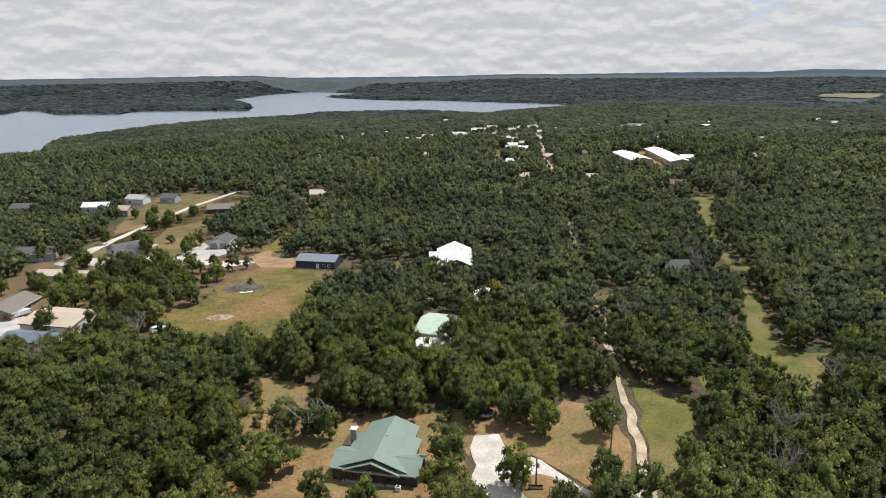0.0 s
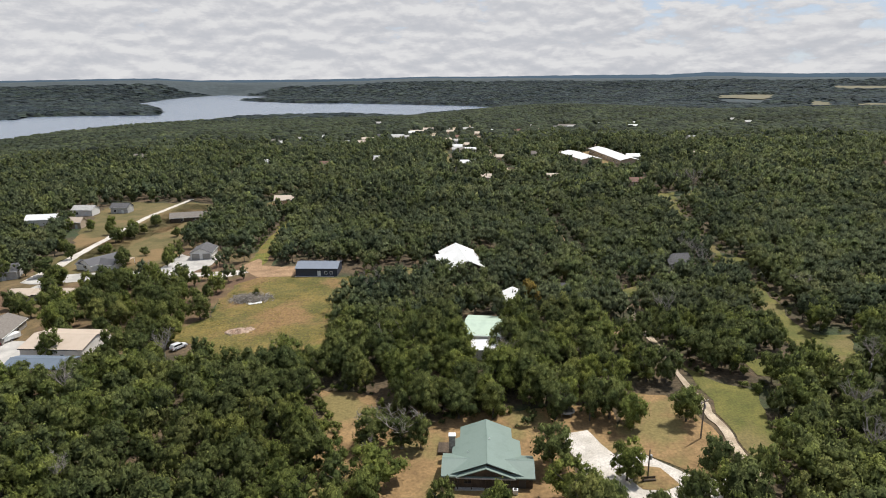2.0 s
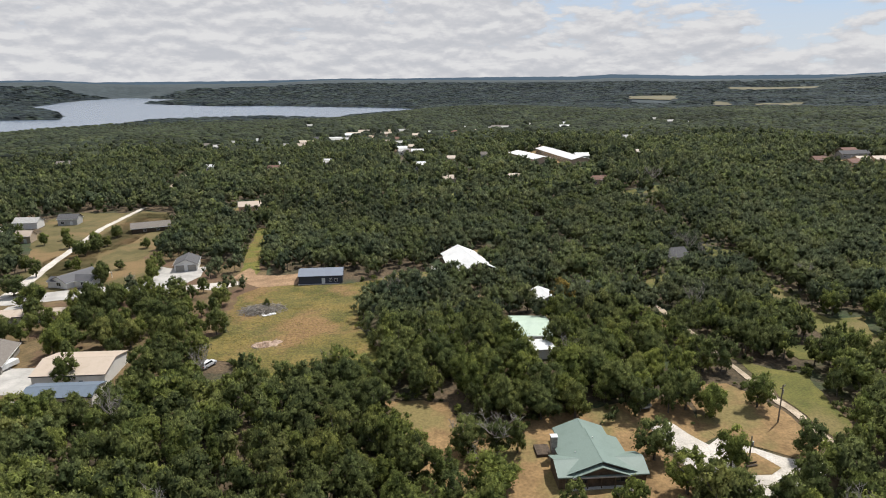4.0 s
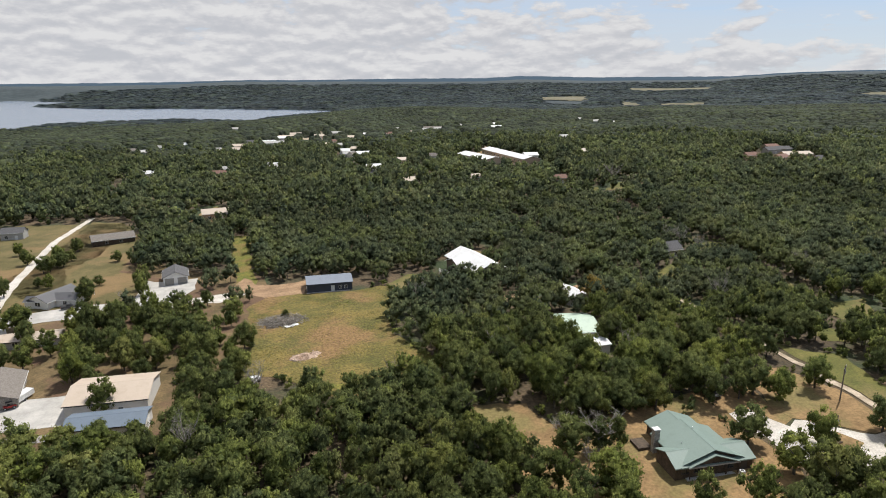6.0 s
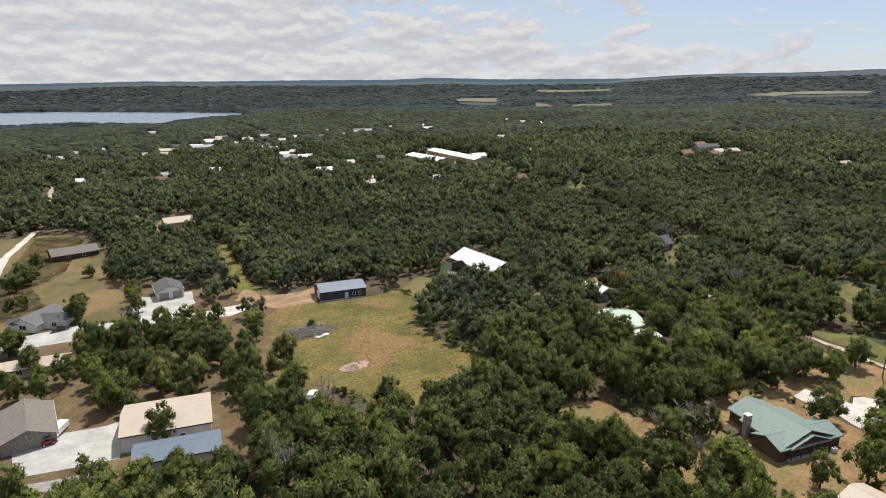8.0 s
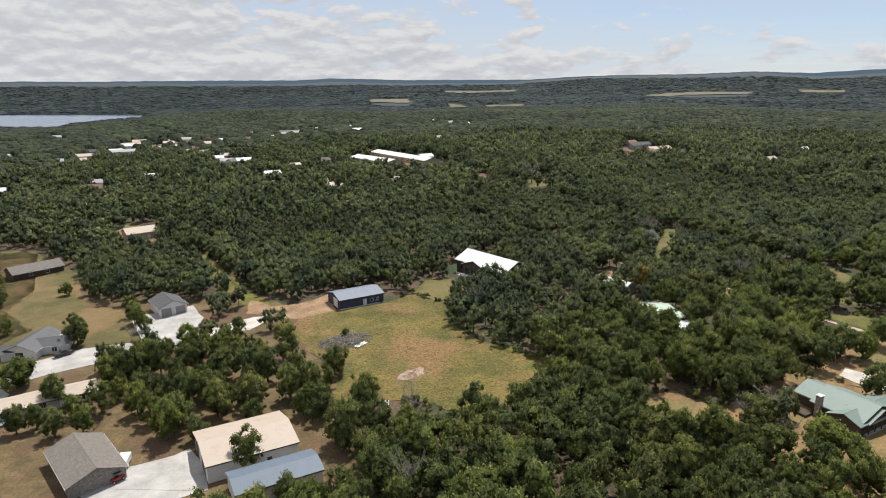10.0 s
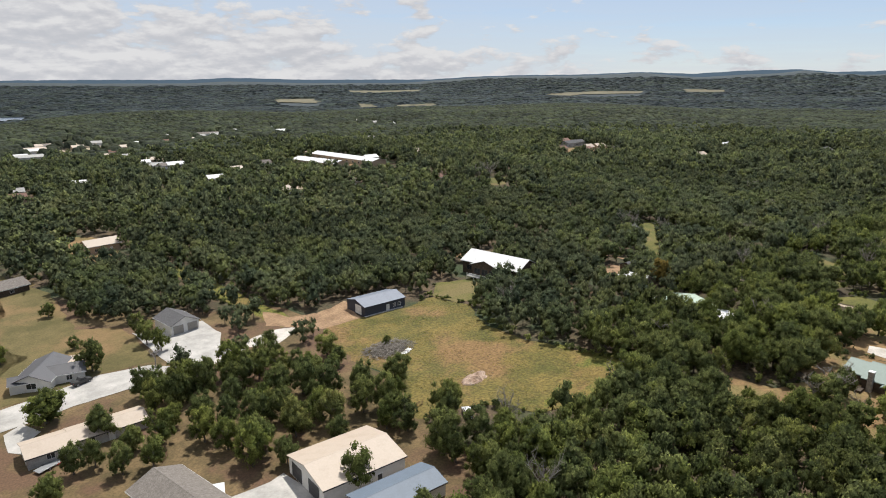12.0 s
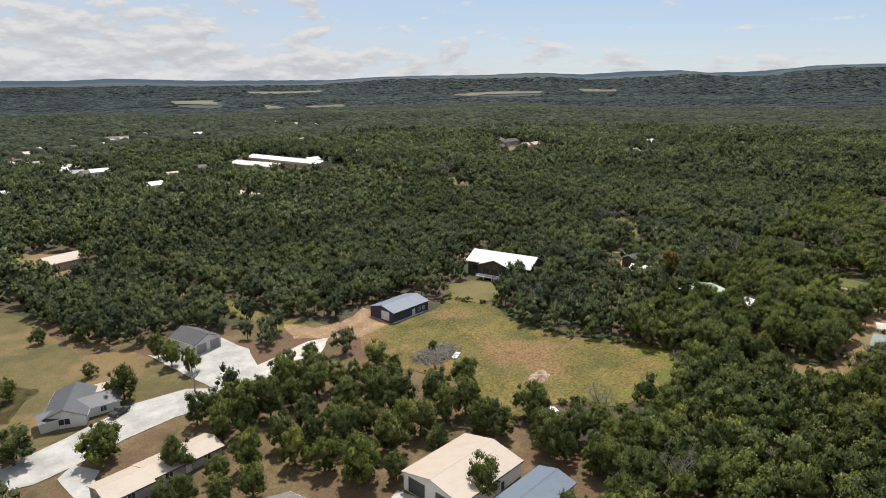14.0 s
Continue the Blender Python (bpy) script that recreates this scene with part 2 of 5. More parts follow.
# ground past 1500 m: blue-grey base colour with the haze painted in
M_FARLAND_HAZED = surface("far_woodland", (0.028, 0.041, 0.046), (0.044, 0.060, 0.064), size=150, fine=22, rough=0.95, bump=0.5, depth=5, world_space=True)
M_HAY = surface("far_pasture", (0.115, 0.108, 0.062), (0.18, 0.155, 0.09), size=30, fine=6, rough=0.95, bump=0.2, depth=0.3, world_space=True)
M_LEAF = foliage("oak_leaves", (0.0872, 0.1108, 0.0383), (0.2085, 0.2285, 0.0717), 0.47, patch=5.0, fine=0.26, tree=0)
M_LEAF2 = foliage("woodland_leaves", (0.0815, 0.1040, 0.0386), (0.1960, 0.2149, 0.0740), 0.47, patch=5.0, fine=0.3, tree=6.0)
# darker and bluer than woodland_leaves: distance haze is put into its blue
M_LEAF3 = foliage("far_canopy_hazed", (0.0695, 0.0900, 0.0480), (0.1460, 0.1605, 0.0745), 0.38, patch=14.0, fine=0.9, tree=8.5)
# the two furthest canopies: haze mixed into the leaf colour as blue and grey
M_LEAF5 = foliage("outer_canopy_hazed", (0.0303, 0.0392, 0.0259), (0.0552, 0.0650, 0.0369), 0.2, patch=40.0, fine=1.6, tree=12.0, crown=False)
M_LEAF4 = foliage("distant_canopy_hazed", (0.0273, 0.0380, 0.0425), (0.0448, 0.0565, 0.0573), 0.2, patch=160.0, fine=5.0, tree=34.0, crown=False)
M_YELLOW = foliage("yellowing_leaves", (0.17, 0.13, 0.03), (0.26, 0.19, 0.05), patch=2.0)
M_BARK = surface("grey_bark", (0.07, 0.058, 0.045), (0.16, 0.14, 0.115), size=0.5, fine=0.1, rough=0.95, bump=0.8, depth=0.04)
M_DEAD = surface("bleached_wood", (0.20, 0.175, 0.15), (0.36, 0.33, 0.29), size=0.8, fine=0.15, rough=0.95, bump=0.5, depth=0.03)


# ---- lie of the land ----
G_X = [-900, -400, -185, -100, -20, 40, 108, 300, 700]
G_Z = [-22, -11, -5.8, -3.7, -1.6, 0.8, 3.5, 8, 10]
LAKE_Z = -30.0
# shoreline, rounded to tens of metres
LAKE = [(-1500, 700), (-640, 700), (-715, 800), (-750, 860), (-765, 970), (-770, 1130), (-735, 1310), (-670, 1400), (-600, 1620), (-350, 1740), (-190, 1620), (-150, 1750), (20, 1980), (60, 2200),
        (-100, 2320), (-510, 2530), (-640, 2510), (-950, 2730), (-1040, 2860), (-930, 3200), (-1200, 3500), (-1420, 3690), (-1470, 3250), (-1330, 2510),
        (-960, 1960), (-880, 1740), (-1100, 1700), (-1190, 1660), (-1130, 1550), (-1320, 1520), (-1460, 1650), (-1540, 1650), (-1440, 1500), (-2200, 1450), (-2200, 700)]
# skyline: azimuth, height of the far ridges seen from the first eye, degrees
RIDGE_AZ = [-180, -60, -44, -36, -30, -26, -23, -14, -9, -4, 0, 9, 16, 19, 22, 25, 36, 40, 44, 49, 54, 58, 62, 66, 68, 71, 74, 76, 82, 100, 180]
RIDGE_EL = [-.3, -.3, -.29, -.22, -.12, -.09, -.26, -.22, -.15, -.02, -.04, .07, .1, .27, .22, .14, .2, .46, .59, .64, .85, .7, .95, 1.03, .82, .87, 1.1, 1.32, 1.45, 1.2, 0]

# blue hills that show over the wooded ridges: azimuth, and how far they stand above those
BLUE_AZ = [-180, -46, -44, -22, -20, -10, -6, 4, 9, 34, 36, 54, 55.5, 59, 64, 66, 68.5, 70, 72.5, 73.5, 180]
BLUE_UP = [0, 0, .06, .06, .14, .14, .03, .08, .2, .2, .0, .0, .05, .22, .2, .0, .05, .16, .16, .0, .0]


def inside(px, py, poly):
    """Which of the points lie in the polygon."""
    hit = np.zeros(len(px), bool)
    for (x0, y0), (x1, y1) in zip(poly, poly[1:] + poly[:1]):
        if y0 != y1:
            hit ^= ((y0 > py) != (y1 > py)) & (px < (x1 - x0) * (py - y0) / (y1 - y0) + x0)
    return hit


def away(px, py, poly):
    """Distance of the points from the polygon's edge."""
    best = np.full(len(px), 1e9)
    for (x0, y0), (x1, y1) in zip(poly, poly[1:] + poly[:1]):
        dx, dy = x1 - x0, y1 - y0
        u = np.clip(((px - x0) * dx + (py - y0) * dy) / (dx * dx + dy * dy), 0, 1)
        best = np.minimum(best, np.hypot(px - x0 - u * dx, py - y0 - u * dy))
    return best


def smooth(a, b, v):
    u = np.clip((v - a) / (b - a), 0, 1)
    return u * u * (3 - 2 * u)


def land(px, py):
    """Height of the ground, arrays in and out."""
    px, py = np.atleast_1d(np.asarray(px, float)), np.atleast_1d(np.asarray(py, float))
    z = np.interp(px, G_X, G_Z) + 4.5 * np.exp(-((px + 25) / 45) ** 2 - ((py - 165) / 35) ** 2)
    r, az = np.hypot(px, py), np.degrees(np.arctan2(px, py))
    z = z + smooth(500, 1200, r) * (8 * np.sin(px / 190 + 1) * np.cos(py / 230) + 4 * np.sin(px / 90) * np.sin(py / 110 + 2))
    z = z - smooth(900, 1900, r) * smooth(40, 5, az) * 22
    far_r = 4600 - 250 * smooth(52, 80, az)
    ridge = 70 + far_r * np.tan(np.radians(np.interp(az, RIDGE_AZ, RIDGE_EL) - np.interp(az, BLUE_AZ, BLUE_UP))) - 8
    w = smooth(0.5, 1.0, r / far_r)
    z = z * (1 - w) + ridge * w + smooth(2000, 3500, r) * (1 - w) * 12 * np.sin(px / 330) * np.sin(py / 410 + 0.5)
    shore = np.where(inside(px, py, LAKE), 0, away(px, py, LAKE))
    k = smooth(0, 260, shore)
    return np.where(r > 600, np.maximum(z, -28) * k + (LAKE_Z - 0.8) * (1 - k), z)


def height(x, y):
    return float(land(x, y)[0])


# ---- mesh helpers ----
def link(name, bm, material, parent=None, label=""):
    me = bpy.data.meshes.new(name)
    bm.to_mesh(me)
    bm.free()
    for m in material if isinstance(material, (list, tuple)) else [material]:
        me.materials.append(m)
    ob = new(name, me)
    if parent:
        ob.parent = parent
    if label:
        ob["label"] = label
    return ob


part = link


def soup(name, verts, material, per=3, outward=None):
    """A mesh of loose faces, per corners each, from an array of corners; outward: the way the foliage faces at each."""
    v = np.ascontiguousarray(verts, dtype=np.float32).reshape(-1, 3)
    me = bpy.data.meshes.new(name)
    me.vertices.add(len(v))
    me.vertices.foreach_set("co", v.ravel())
    me.loops.add(len(v))
    me.loops.foreach_set("vertex_index", np.arange(len(v), dtype=np.int32))
    me.polygons.add(len(v) // per)
    me.polygons.foreach_set("loop_start", np.arange(0, len(v), per, dtype=np.int32))
    me.update(calc_edges=True)
    if outward is not None:
        me.attributes.new("outward", "FLOAT_VECTOR", "POINT").data.foreach_set("vector", np.ascontiguousarray(outward, dtype=np.float32).ravel())
    me.materials.append(material)
    return me


def box(bm, x0, x1, y0, y1, z0, z1, m=None):
    m = m or Matrix()
    v = [bm.verts.new(m @ Vector(c)) for c in ((x0, y0, z0), (x1, y0, z0), (x1, y1, z0), (x0, y1, z0), (x0, y0, z1), (x1, y0, z1), (x1, y1, z1), (x0, y1, z1))]
    for f in ((3, 2, 1, 0), (4, 5, 6, 7), (0, 1, 5, 4), (1, 2, 6, 5), (2, 3, 7, 6), (3, 0, 4, 7)):
        bm.faces.new([v[i] for i in f])
    return bm


def block(x0, x1, y0, y1, z0, z1, bevel=0.0):
    bm = box(bmesh.new(), x0, x1, y0, y1, z0, z1)
    if bevel:
        bmesh.ops.bevel(bm, geom=bm.edges[:], offset=bevel, segments=2, affect="EDGES", profile=0.6)
    return bm


def prism(outline, y0, y1):
    """A slab with the outline (x, z), from y0 to y1."""
    bm = bmesh.new()
    a = [bm.verts.new((x, y0, z)) for x, z in outline]
    b = [bm.verts.new((x, y1, z)) for x, z in outline]
    bm.faces.new(a)
    bm.faces.new(b[::-1])
    for i in range(len(a)):
        j = (i + 1) % len(a)
        bm.faces.new((a[j], a[i], b[i], b[j]))
    bmesh.ops.recalc_face_normals(bm, faces=bm.faces[:])
    return bm


def tube(bm, p, q, r0, r1, sides=6):
    p, q = Vector(p), Vector(q)
    turn = (q - p).to_track_quat("Z", "Y").to_matrix()
    rings = []
    for c, r in ((p, r0), (q, r1)):
        rings.append([bm.verts.new(c + turn @ Vector((r * math.cos(6.2832 * i / sides), r * math.sin(6.2832 * i / sides), 0))) for i in range(sides)])
    for i in range(sides):
        j = (i + 1) % sides
        bm.faces.new((rings[0][i], rings[0][j], rings[1][j], rings[1][i]))
    bm.faces.new(rings[1])
    bm.faces.new(rings[0][::-1])
    return bm


def root(name, x, y, turn=0, z=None, label="", category="", group=""):
    ob = new(name)
    ob.matrix_basis = pose(x, y, height(x, y) if z is None else z, 0, 0, turn)
    ob.empty_display_size = 0.5
    return tagged(ob, label, category, group)


def patch(name, outline, material, lift, label, wobble=0.7, category="ground"):
    """A piece of the ground's surface with an uneven edge, laid on the land."""
    pts = []
    for (x0, y0), (x1, y1) in zip(outline, outline[1:] + outline[:1]):
        n = max(1, int(math.hypot(x1 - x0, y1 - y0) / 2.5))
        for i in range(n):
            x, y = x0 + (x1 - x0) * i / n, y0 + (y1 - y0) * i / n
            d = noise.noise_vector((x * 0.16, y * 0.16, 3.1)) * wobble * 1.6 + noise.noise_vector((x * 0.5, y * 0.5, 9.0)) * wobble * 0.6
            pts.append((x + d.x, y + d.y))
    bm = bmesh.new()
    bm.faces.new([bm.verts.new((x, y, 0)) for x, y in pts])
    bmesh.ops.triangulate(bm, faces=bm.faces[:])
    xs, ys = [p[0] for p in pts], [p[1] for p in pts]
    for k in range(2):
        lo, hi = (min(xs), max(xs)) if k == 0 else (min(ys), max(ys))
        step = 7 if hi - lo < 250 else 40
        for c in np.arange(lo + step, hi, step):
            bmesh.ops.bisect_plane(bm, geom=bm.verts[:] + bm.edges[:] + bm.faces[:], plane_co=(c, 0, 0) if k == 0 else (0, c, 0), plane_no=(1, 0, 0) if k == 0 else (0, 1, 0))
    z = land([v.co.x for v in bm.verts], [v.co.y for v in bm.verts])
    for v, h in zip(bm.verts, z):
        v.co.z = h + lift * 0.9 + 0.02
    bmesh.ops.recalc_face_normals(bm, faces=bm.faces[:])
    if sum(f.normal.z for f in bm.faces) < 0:
        bmesh.ops.reverse_faces(bm, faces=bm.faces[:])
    return tagged(link(name, bm, material), label, category, kind="structure")


# ---- ground, water ----
def steps(*spans):
    out = []
    for a, b, s in spans:
        out += list(np.arange(a, b, s))
    return np.array(out + [spans[-1][1]])


gx = steps((-5200, -1000, 90), (-1000, -300, 25), (-300, 180, 6), (180, 1000, 25), (1000, 5200, 90))
gy = steps((-2000, 0, 120), (0, 60, 20), (60, 345, 6), (345, 1000, 25), (1000, 5200, 70))
mx, my = np.meshgrid(gx, gy)
mz = land(mx.ravel(), my.ravel())
gme = bpy.data.meshes.new("ground")
w_, h_ = len(gx), len(gy)
corner = (np.arange(h_ - 1)[:, None] * w_ + np.arange(w_ - 1)[None, :]).ravel()
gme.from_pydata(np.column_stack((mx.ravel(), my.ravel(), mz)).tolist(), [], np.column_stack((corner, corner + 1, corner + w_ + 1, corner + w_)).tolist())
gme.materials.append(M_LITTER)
gme.materials.append(M_FARLAND_HAZED)
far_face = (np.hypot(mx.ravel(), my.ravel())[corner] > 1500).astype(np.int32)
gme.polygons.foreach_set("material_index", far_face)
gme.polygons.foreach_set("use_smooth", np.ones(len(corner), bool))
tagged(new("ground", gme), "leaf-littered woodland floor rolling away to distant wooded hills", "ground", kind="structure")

# far hills: a plain strip of distance behind everything; its blue glow imitates haze
M_HAZE = bpy.data.materials.new("far_haze_glow")
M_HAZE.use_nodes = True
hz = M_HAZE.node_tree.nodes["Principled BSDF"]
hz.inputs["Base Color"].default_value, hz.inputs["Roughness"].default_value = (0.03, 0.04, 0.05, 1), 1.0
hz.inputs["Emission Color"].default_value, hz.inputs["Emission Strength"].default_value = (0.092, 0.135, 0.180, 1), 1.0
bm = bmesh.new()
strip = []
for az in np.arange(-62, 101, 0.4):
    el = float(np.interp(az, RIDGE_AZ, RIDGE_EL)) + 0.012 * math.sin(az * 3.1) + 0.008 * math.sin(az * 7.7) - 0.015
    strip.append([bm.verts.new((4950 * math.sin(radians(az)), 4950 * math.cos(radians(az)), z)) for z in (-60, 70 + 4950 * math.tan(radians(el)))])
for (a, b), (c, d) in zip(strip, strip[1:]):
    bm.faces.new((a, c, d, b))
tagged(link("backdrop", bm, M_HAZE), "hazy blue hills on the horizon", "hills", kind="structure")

M_WATER = bpy.data.materials.new("lake_water")
M_WATER.use_nodes = True
wp = M_WATER.node_tree.nodes["Principled BSDF"]
wp.inputs["Base Color"].default_value, wp.inputs["Roughness"].default_value, wp.inputs["IOR"].default_value = (0.13, 0.17, 0.23, 1), 0.22, 1.33
ripple = M_WATER.node_tree.nodes.new("ShaderNodeTexNoise")
ripple.inputs["Scale"].default_value, ripple.inputs["Detail"].default_value = 0.25, 4
wgeo = M_WATER.node_tree.nodes.new("ShaderNodeNewGeometry")
M_WATER.node_tree.links.new(wgeo.outputs["Position"], ripple.inputs["Vector"])
wbump = M_WATER.node_tree.nodes.new("ShaderNodeBump")
wbump.inputs["Strength"].default_value, wbump.inputs["Distance"].default_value = 0.35, 0.5
M_WATER.node_tree.links.new(ripple.outputs[0], wbump.inputs["Height"])
M_WATER.node_tree.links.new(wbump.outputs[0], wp.inputs["Normal"])


def water(name, outline, z, wobble, label):
    bm = bmesh.new()
    pts = []
    for (x0, y0), (x1, y1) in zip(outline, outline[1:] + outline[:1]):
        n = max(1, int(math.hypot(x1 - x0, y1 - y0) / 30))
        for i in range(n):
            x, y = x0 + (x1 - x0) * i / n, y0 + (y1 - y0) * i / n
            d = noise.noise_vector((x * 0.012, y * 0.012, 1.0)) * wobble
            pts.append((x + d.x, y + d.y))
    bm.faces.new([bm.verts.new((x, y, z)) for x, y in pts])
    bmesh.ops.triangulate(bm, faces=bm.faces[:])
    bmesh.ops.recalc_face_normals(bm, faces=bm.faces[:])
    if sum(f.normal.z for f in bm.faces) < 0:
        bmesh.ops.reverse_faces(bm, faces=bm.faces[:])
    return tagged(link(name, bm, M_WATER), label, "lake", kind="structure")


water("water", LAKE, LAKE_Z, 26, "grey-blue lake with wooded shores under a cloudy sky")

# ---- clearings, lawns, drives ----
FIELD = [(-109.9, 235.6), (-101.2, 228.5), (-85.4, 226.5), (-72.1, 228.4), (-68.4, 214.4), (-76.1, 195.7), (-77.4, 181.2), (-73.8, 168.9), (-70.0, 152.1), (-74.8, 147.6), (-88.6, 145.0), (-101.7, 150.1), (-109.6, 163.8), (-123.4, 167.6), (-124.9, 171.2), (-115.7, 185.3), (-118.7, 203.9), (-119.5, 218.5)]
GROVE = [(-158.3, 271.5), (-149.0, 263.2), (-120.4, 263.2), (-114.9, 252.7), (-112.2, 231.6), (-118.7, 203.9), (-116.8, 184.3), (-122.3, 170.0), (-128.7, 155.2), (-135.4, 145.9)] + [(-128, 138), (-150, 132), (-185, 150), (-205, 190), (-208, 222), (-193, 223), (-182, 225), (-162, 223), (-153, 225), (-157, 246), (-158.5, 262)]
WEST_LAWN = [(-214.5, 262.0), (-213.7, 286.3), (-208.4, 308.8), (-209.6, 388.5), (-191.6, 381.3), (-172.5, 324.4), (-172.2, 278.7)] + [(-160.3, 270.8), (-159.9, 249.0), (-160.4, 238.0), (-174.0, 240.6), (-189.0, 237.4), (-203.0, 234.2), (-210.0, 238.0)]
YARD = [(-66.8, 134.7), (-60.1, 132.5), (-58.5, 124.1), (-42.9, 118.3), (-39.0, 122.2), (-22.7, 124.1), (-21.9, 116.7), (-17.1, 112.3)] + [(-12, 96), (-20, 84), (-62, 84)]
CLEARING = [(-2.8, 110.2), (-3.6, 117.0), (-1.6, 123.3), (3.7, 131.1), (9.7, 130.4), (14.4, 122.0), (15.8, 114.0), (15.6, 107.3), (13.4, 101.2), (8.4, 100.8), (3.6, 104.8)]
VERGE = [(16.7, 151.2), (21.3, 138.2), (31.1, 132.3), (28.5, 120.9), (26.0, 110.0), (20.2, 104.5), (19.6, 114.8), (19.2, 130.6)]
CUT = [(50.2, 119.4), (50.9, 127.8), (52.6, 140.0), (50.6, 153.9), (50.9, 171.4), (61.3, 212.6), (63.0, 201.8), (58.9, 176.2), (59.8, 163.2), (69.3, 164.2), (61.7, 146.4), (55.6, 135.3)]
RIDE = [(68.0, 241.4), (72.8, 237.5), (43.7, 215.3), (16.8, 195.1), (9.7, 198.6), (38.3, 219.6)]
CUT_FAR = [(72.9, 377.6), (83.0, 377.1), (68.1, 285.0), (65.2, 242.0), (62.8, 207.1), (59.9, 206.9), (62.4, 241.9), (64.0, 285.0)]
GLADE = [(35.0, 150.2), (42.5, 146.9), (39.3, 138.3), (34.4, 140.2)]
STRIP = [(-132.0, 328.4), (-123.5, 325.0), (-120.2, 267.6), (-116.0, 237.0), (-123.6, 238.2), (-128.0, 278.1)]
EARTH = [(-122.3, 254.3), (-117.0, 244.3), (-109.6, 242.5), (-103.7, 242.8), (-96.9, 246.4), (-97.2, 237.9), (-101.2, 228.5), (-115.0, 228.4), (-120.3, 234.8), (-126.6, 242.5)]
HALL_GREEN = [(-61.4, 239.0), (-46.5, 233.8), (-57.2, 218.1), (-69.3, 218.4), (-71.2, 229.2)]
BROWN_L = [(-71.0, 134.9), (-55.7, 131.0), (-50.7, 117.0), (-58.5, 112.8)]
patch("lawn_base", [(-214, 130), (-128, 135), (-122, 170), (-128, 225), (-118, 255), (-150, 275), (-165, 300), (-178, 325), (-214, 330)], M_LAWN, 0.04, "dry brown ground round the houses", 2.0)
patch("lawn_west", WEST_LAWN, M_PARK, 0.1, "wide sun-dried lawn of yellow-green grass", 1.0)
patch("lawn_grove", GROVE, M_LAWN, 0.07, "brown dry lawn shaded by scattered oaks", 1.2)
patch("pasture", FIELD, M_FIELD, 0.11, "rough pasture of olive and straw-coloured grass", 1.4)
patch("pasture_weedy", [(-73, 172), (-69.8, 160), (-69.8, 153), (-75, 148.2), (-88, 146), (-100, 150.5), (-97, 154), (-86, 152), (-79, 157)], M_WEEDY, 0.14, "bright yellow-green weeds at the low end of the pasture", 2.4)
patch("lawn_house", YARD, M_TAN, 0.07, "dry tan yard round the green-roofed house", 1.0)
patch("yard_front", [(-22.7, 124), (-13, 126), (-3, 124), (-3.6, 117), (-2.8, 110), (-6, 108.5), (-9.6, 116.2), (-14.4, 115.3), (-14.2, 108), (-17, 112), (-22, 117)], M_TAN, 0.06, "trodden tan yard behind the gravel drive", 0.6)
patch("clearing", CLEARING, M_TAN, 0.11, "dusty tan clearing beside the gravel drive", 0.8)
patch("clearing_wood", BROWN_L, M_TAN, 0.09, "bare brown clearing at the edge of the wood", 1.0)
patch("verge", VERGE, M_GREEN, 0.09, "mown green verge along the dirt track", 0.8)
patch("glade", GLADE, M_GREEN, 0.09, "small grassy glade between oaks", 0.8)
patch("power_line_cut", CUT, M_GREEN, 0.08, "grassy cutting through the wood under a power line", 1.4)
patch("power_line_cut_far", CUT_FAR, M_GREEN, 0.09, "narrow grassy cutting running on through the wood", 1.0)
patch("grass_ride", RIDE, M_GREEN, 0.1, "narrow sunlit grass ride through the wood", 0.8)
patch("grass_strip", STRIP, M_WEEDY, 0.09, "narrow grass strip running back into the wood", 0.8)
patch("earth_bank", EARTH, M_DIRT, 0.14, "bare orange-brown earth beside the dark shed", 0.8)
patch("grass_by_hall", HALL_GREEN, M_GREEN, 0.12, "bright grass in front of the white-roofed house", 0.8)

DRIVE = [(-205.6, 224.8), (-203.5, 233.1), (-188.8, 236.3), (-173.9, 239.6), (-162.6, 237.0), (-157.3, 231.6), (-161.7, 223.8), (-170.9, 226.1), (-182.5, 225.5), (-192.2, 223.6), (-200.6, 222.8)]
APRON = [(-159.7, 264.2), (-155.5, 260.3), (-149.0, 258.3), (-140.1, 260.1), (-139.6, 245.8), (-145.4, 230.8), (-153.0, 224.6), (-157.9, 230.5), (-158.8, 244.4)]
LINK_ = [(-158.4, 231.0), (-146.6, 234.8), (-135.0, 236.1), (-125.2, 237.6), (-119.5, 235.2), (-129.2, 227.4), (-137.2, 230.4), (-152.6, 225.1)]
FORE = [(-178.6, 169.4), (-171.9, 168.5), (-160.0, 167.8), (-155.2, 161.2), (-156.3, 152.1), (-165.6, 152.6), (-174.6, 153.1)]
ROAD_W = [(-209, 262), (-212.5, 300), (-217, 345), (-214, 400), (-211, 400), (-213.5, 345), (-209, 300), (-205, 262), (-201, 240), (-206, 225)]
patch("road_west", ROAD_W, M_GRAVEL, 0.16, "pale gravel lane along the lawn", 0.3, "road")
patch("driveway", DRIVE, M_CONC, 0.19, "pale concrete driveway past the grey house", 0.2, "driveway")
patch("driveway_apron", APRON, M_CONC, 0.16, "pale concrete apron in front of the garage", 0.4, "driveway")
patch("driveway_link", LINK_, M_GRAVEL, 0.13, "pale gravel link to the dark shed", 0.5, "driveway")
FORE_EAST = [(-169.9, 163.7), (-164.2, 166.7), (-156.7, 168.6), (-155.6, 162.2), (-156.4, 154.6), (-157.9, 152.8), (-171.2, 161.7)]
patch("forecourt_east", FORE_EAST, M_CONC, 0.2, "pale concrete forecourt before the cream workshop", 0.2, "driveway")
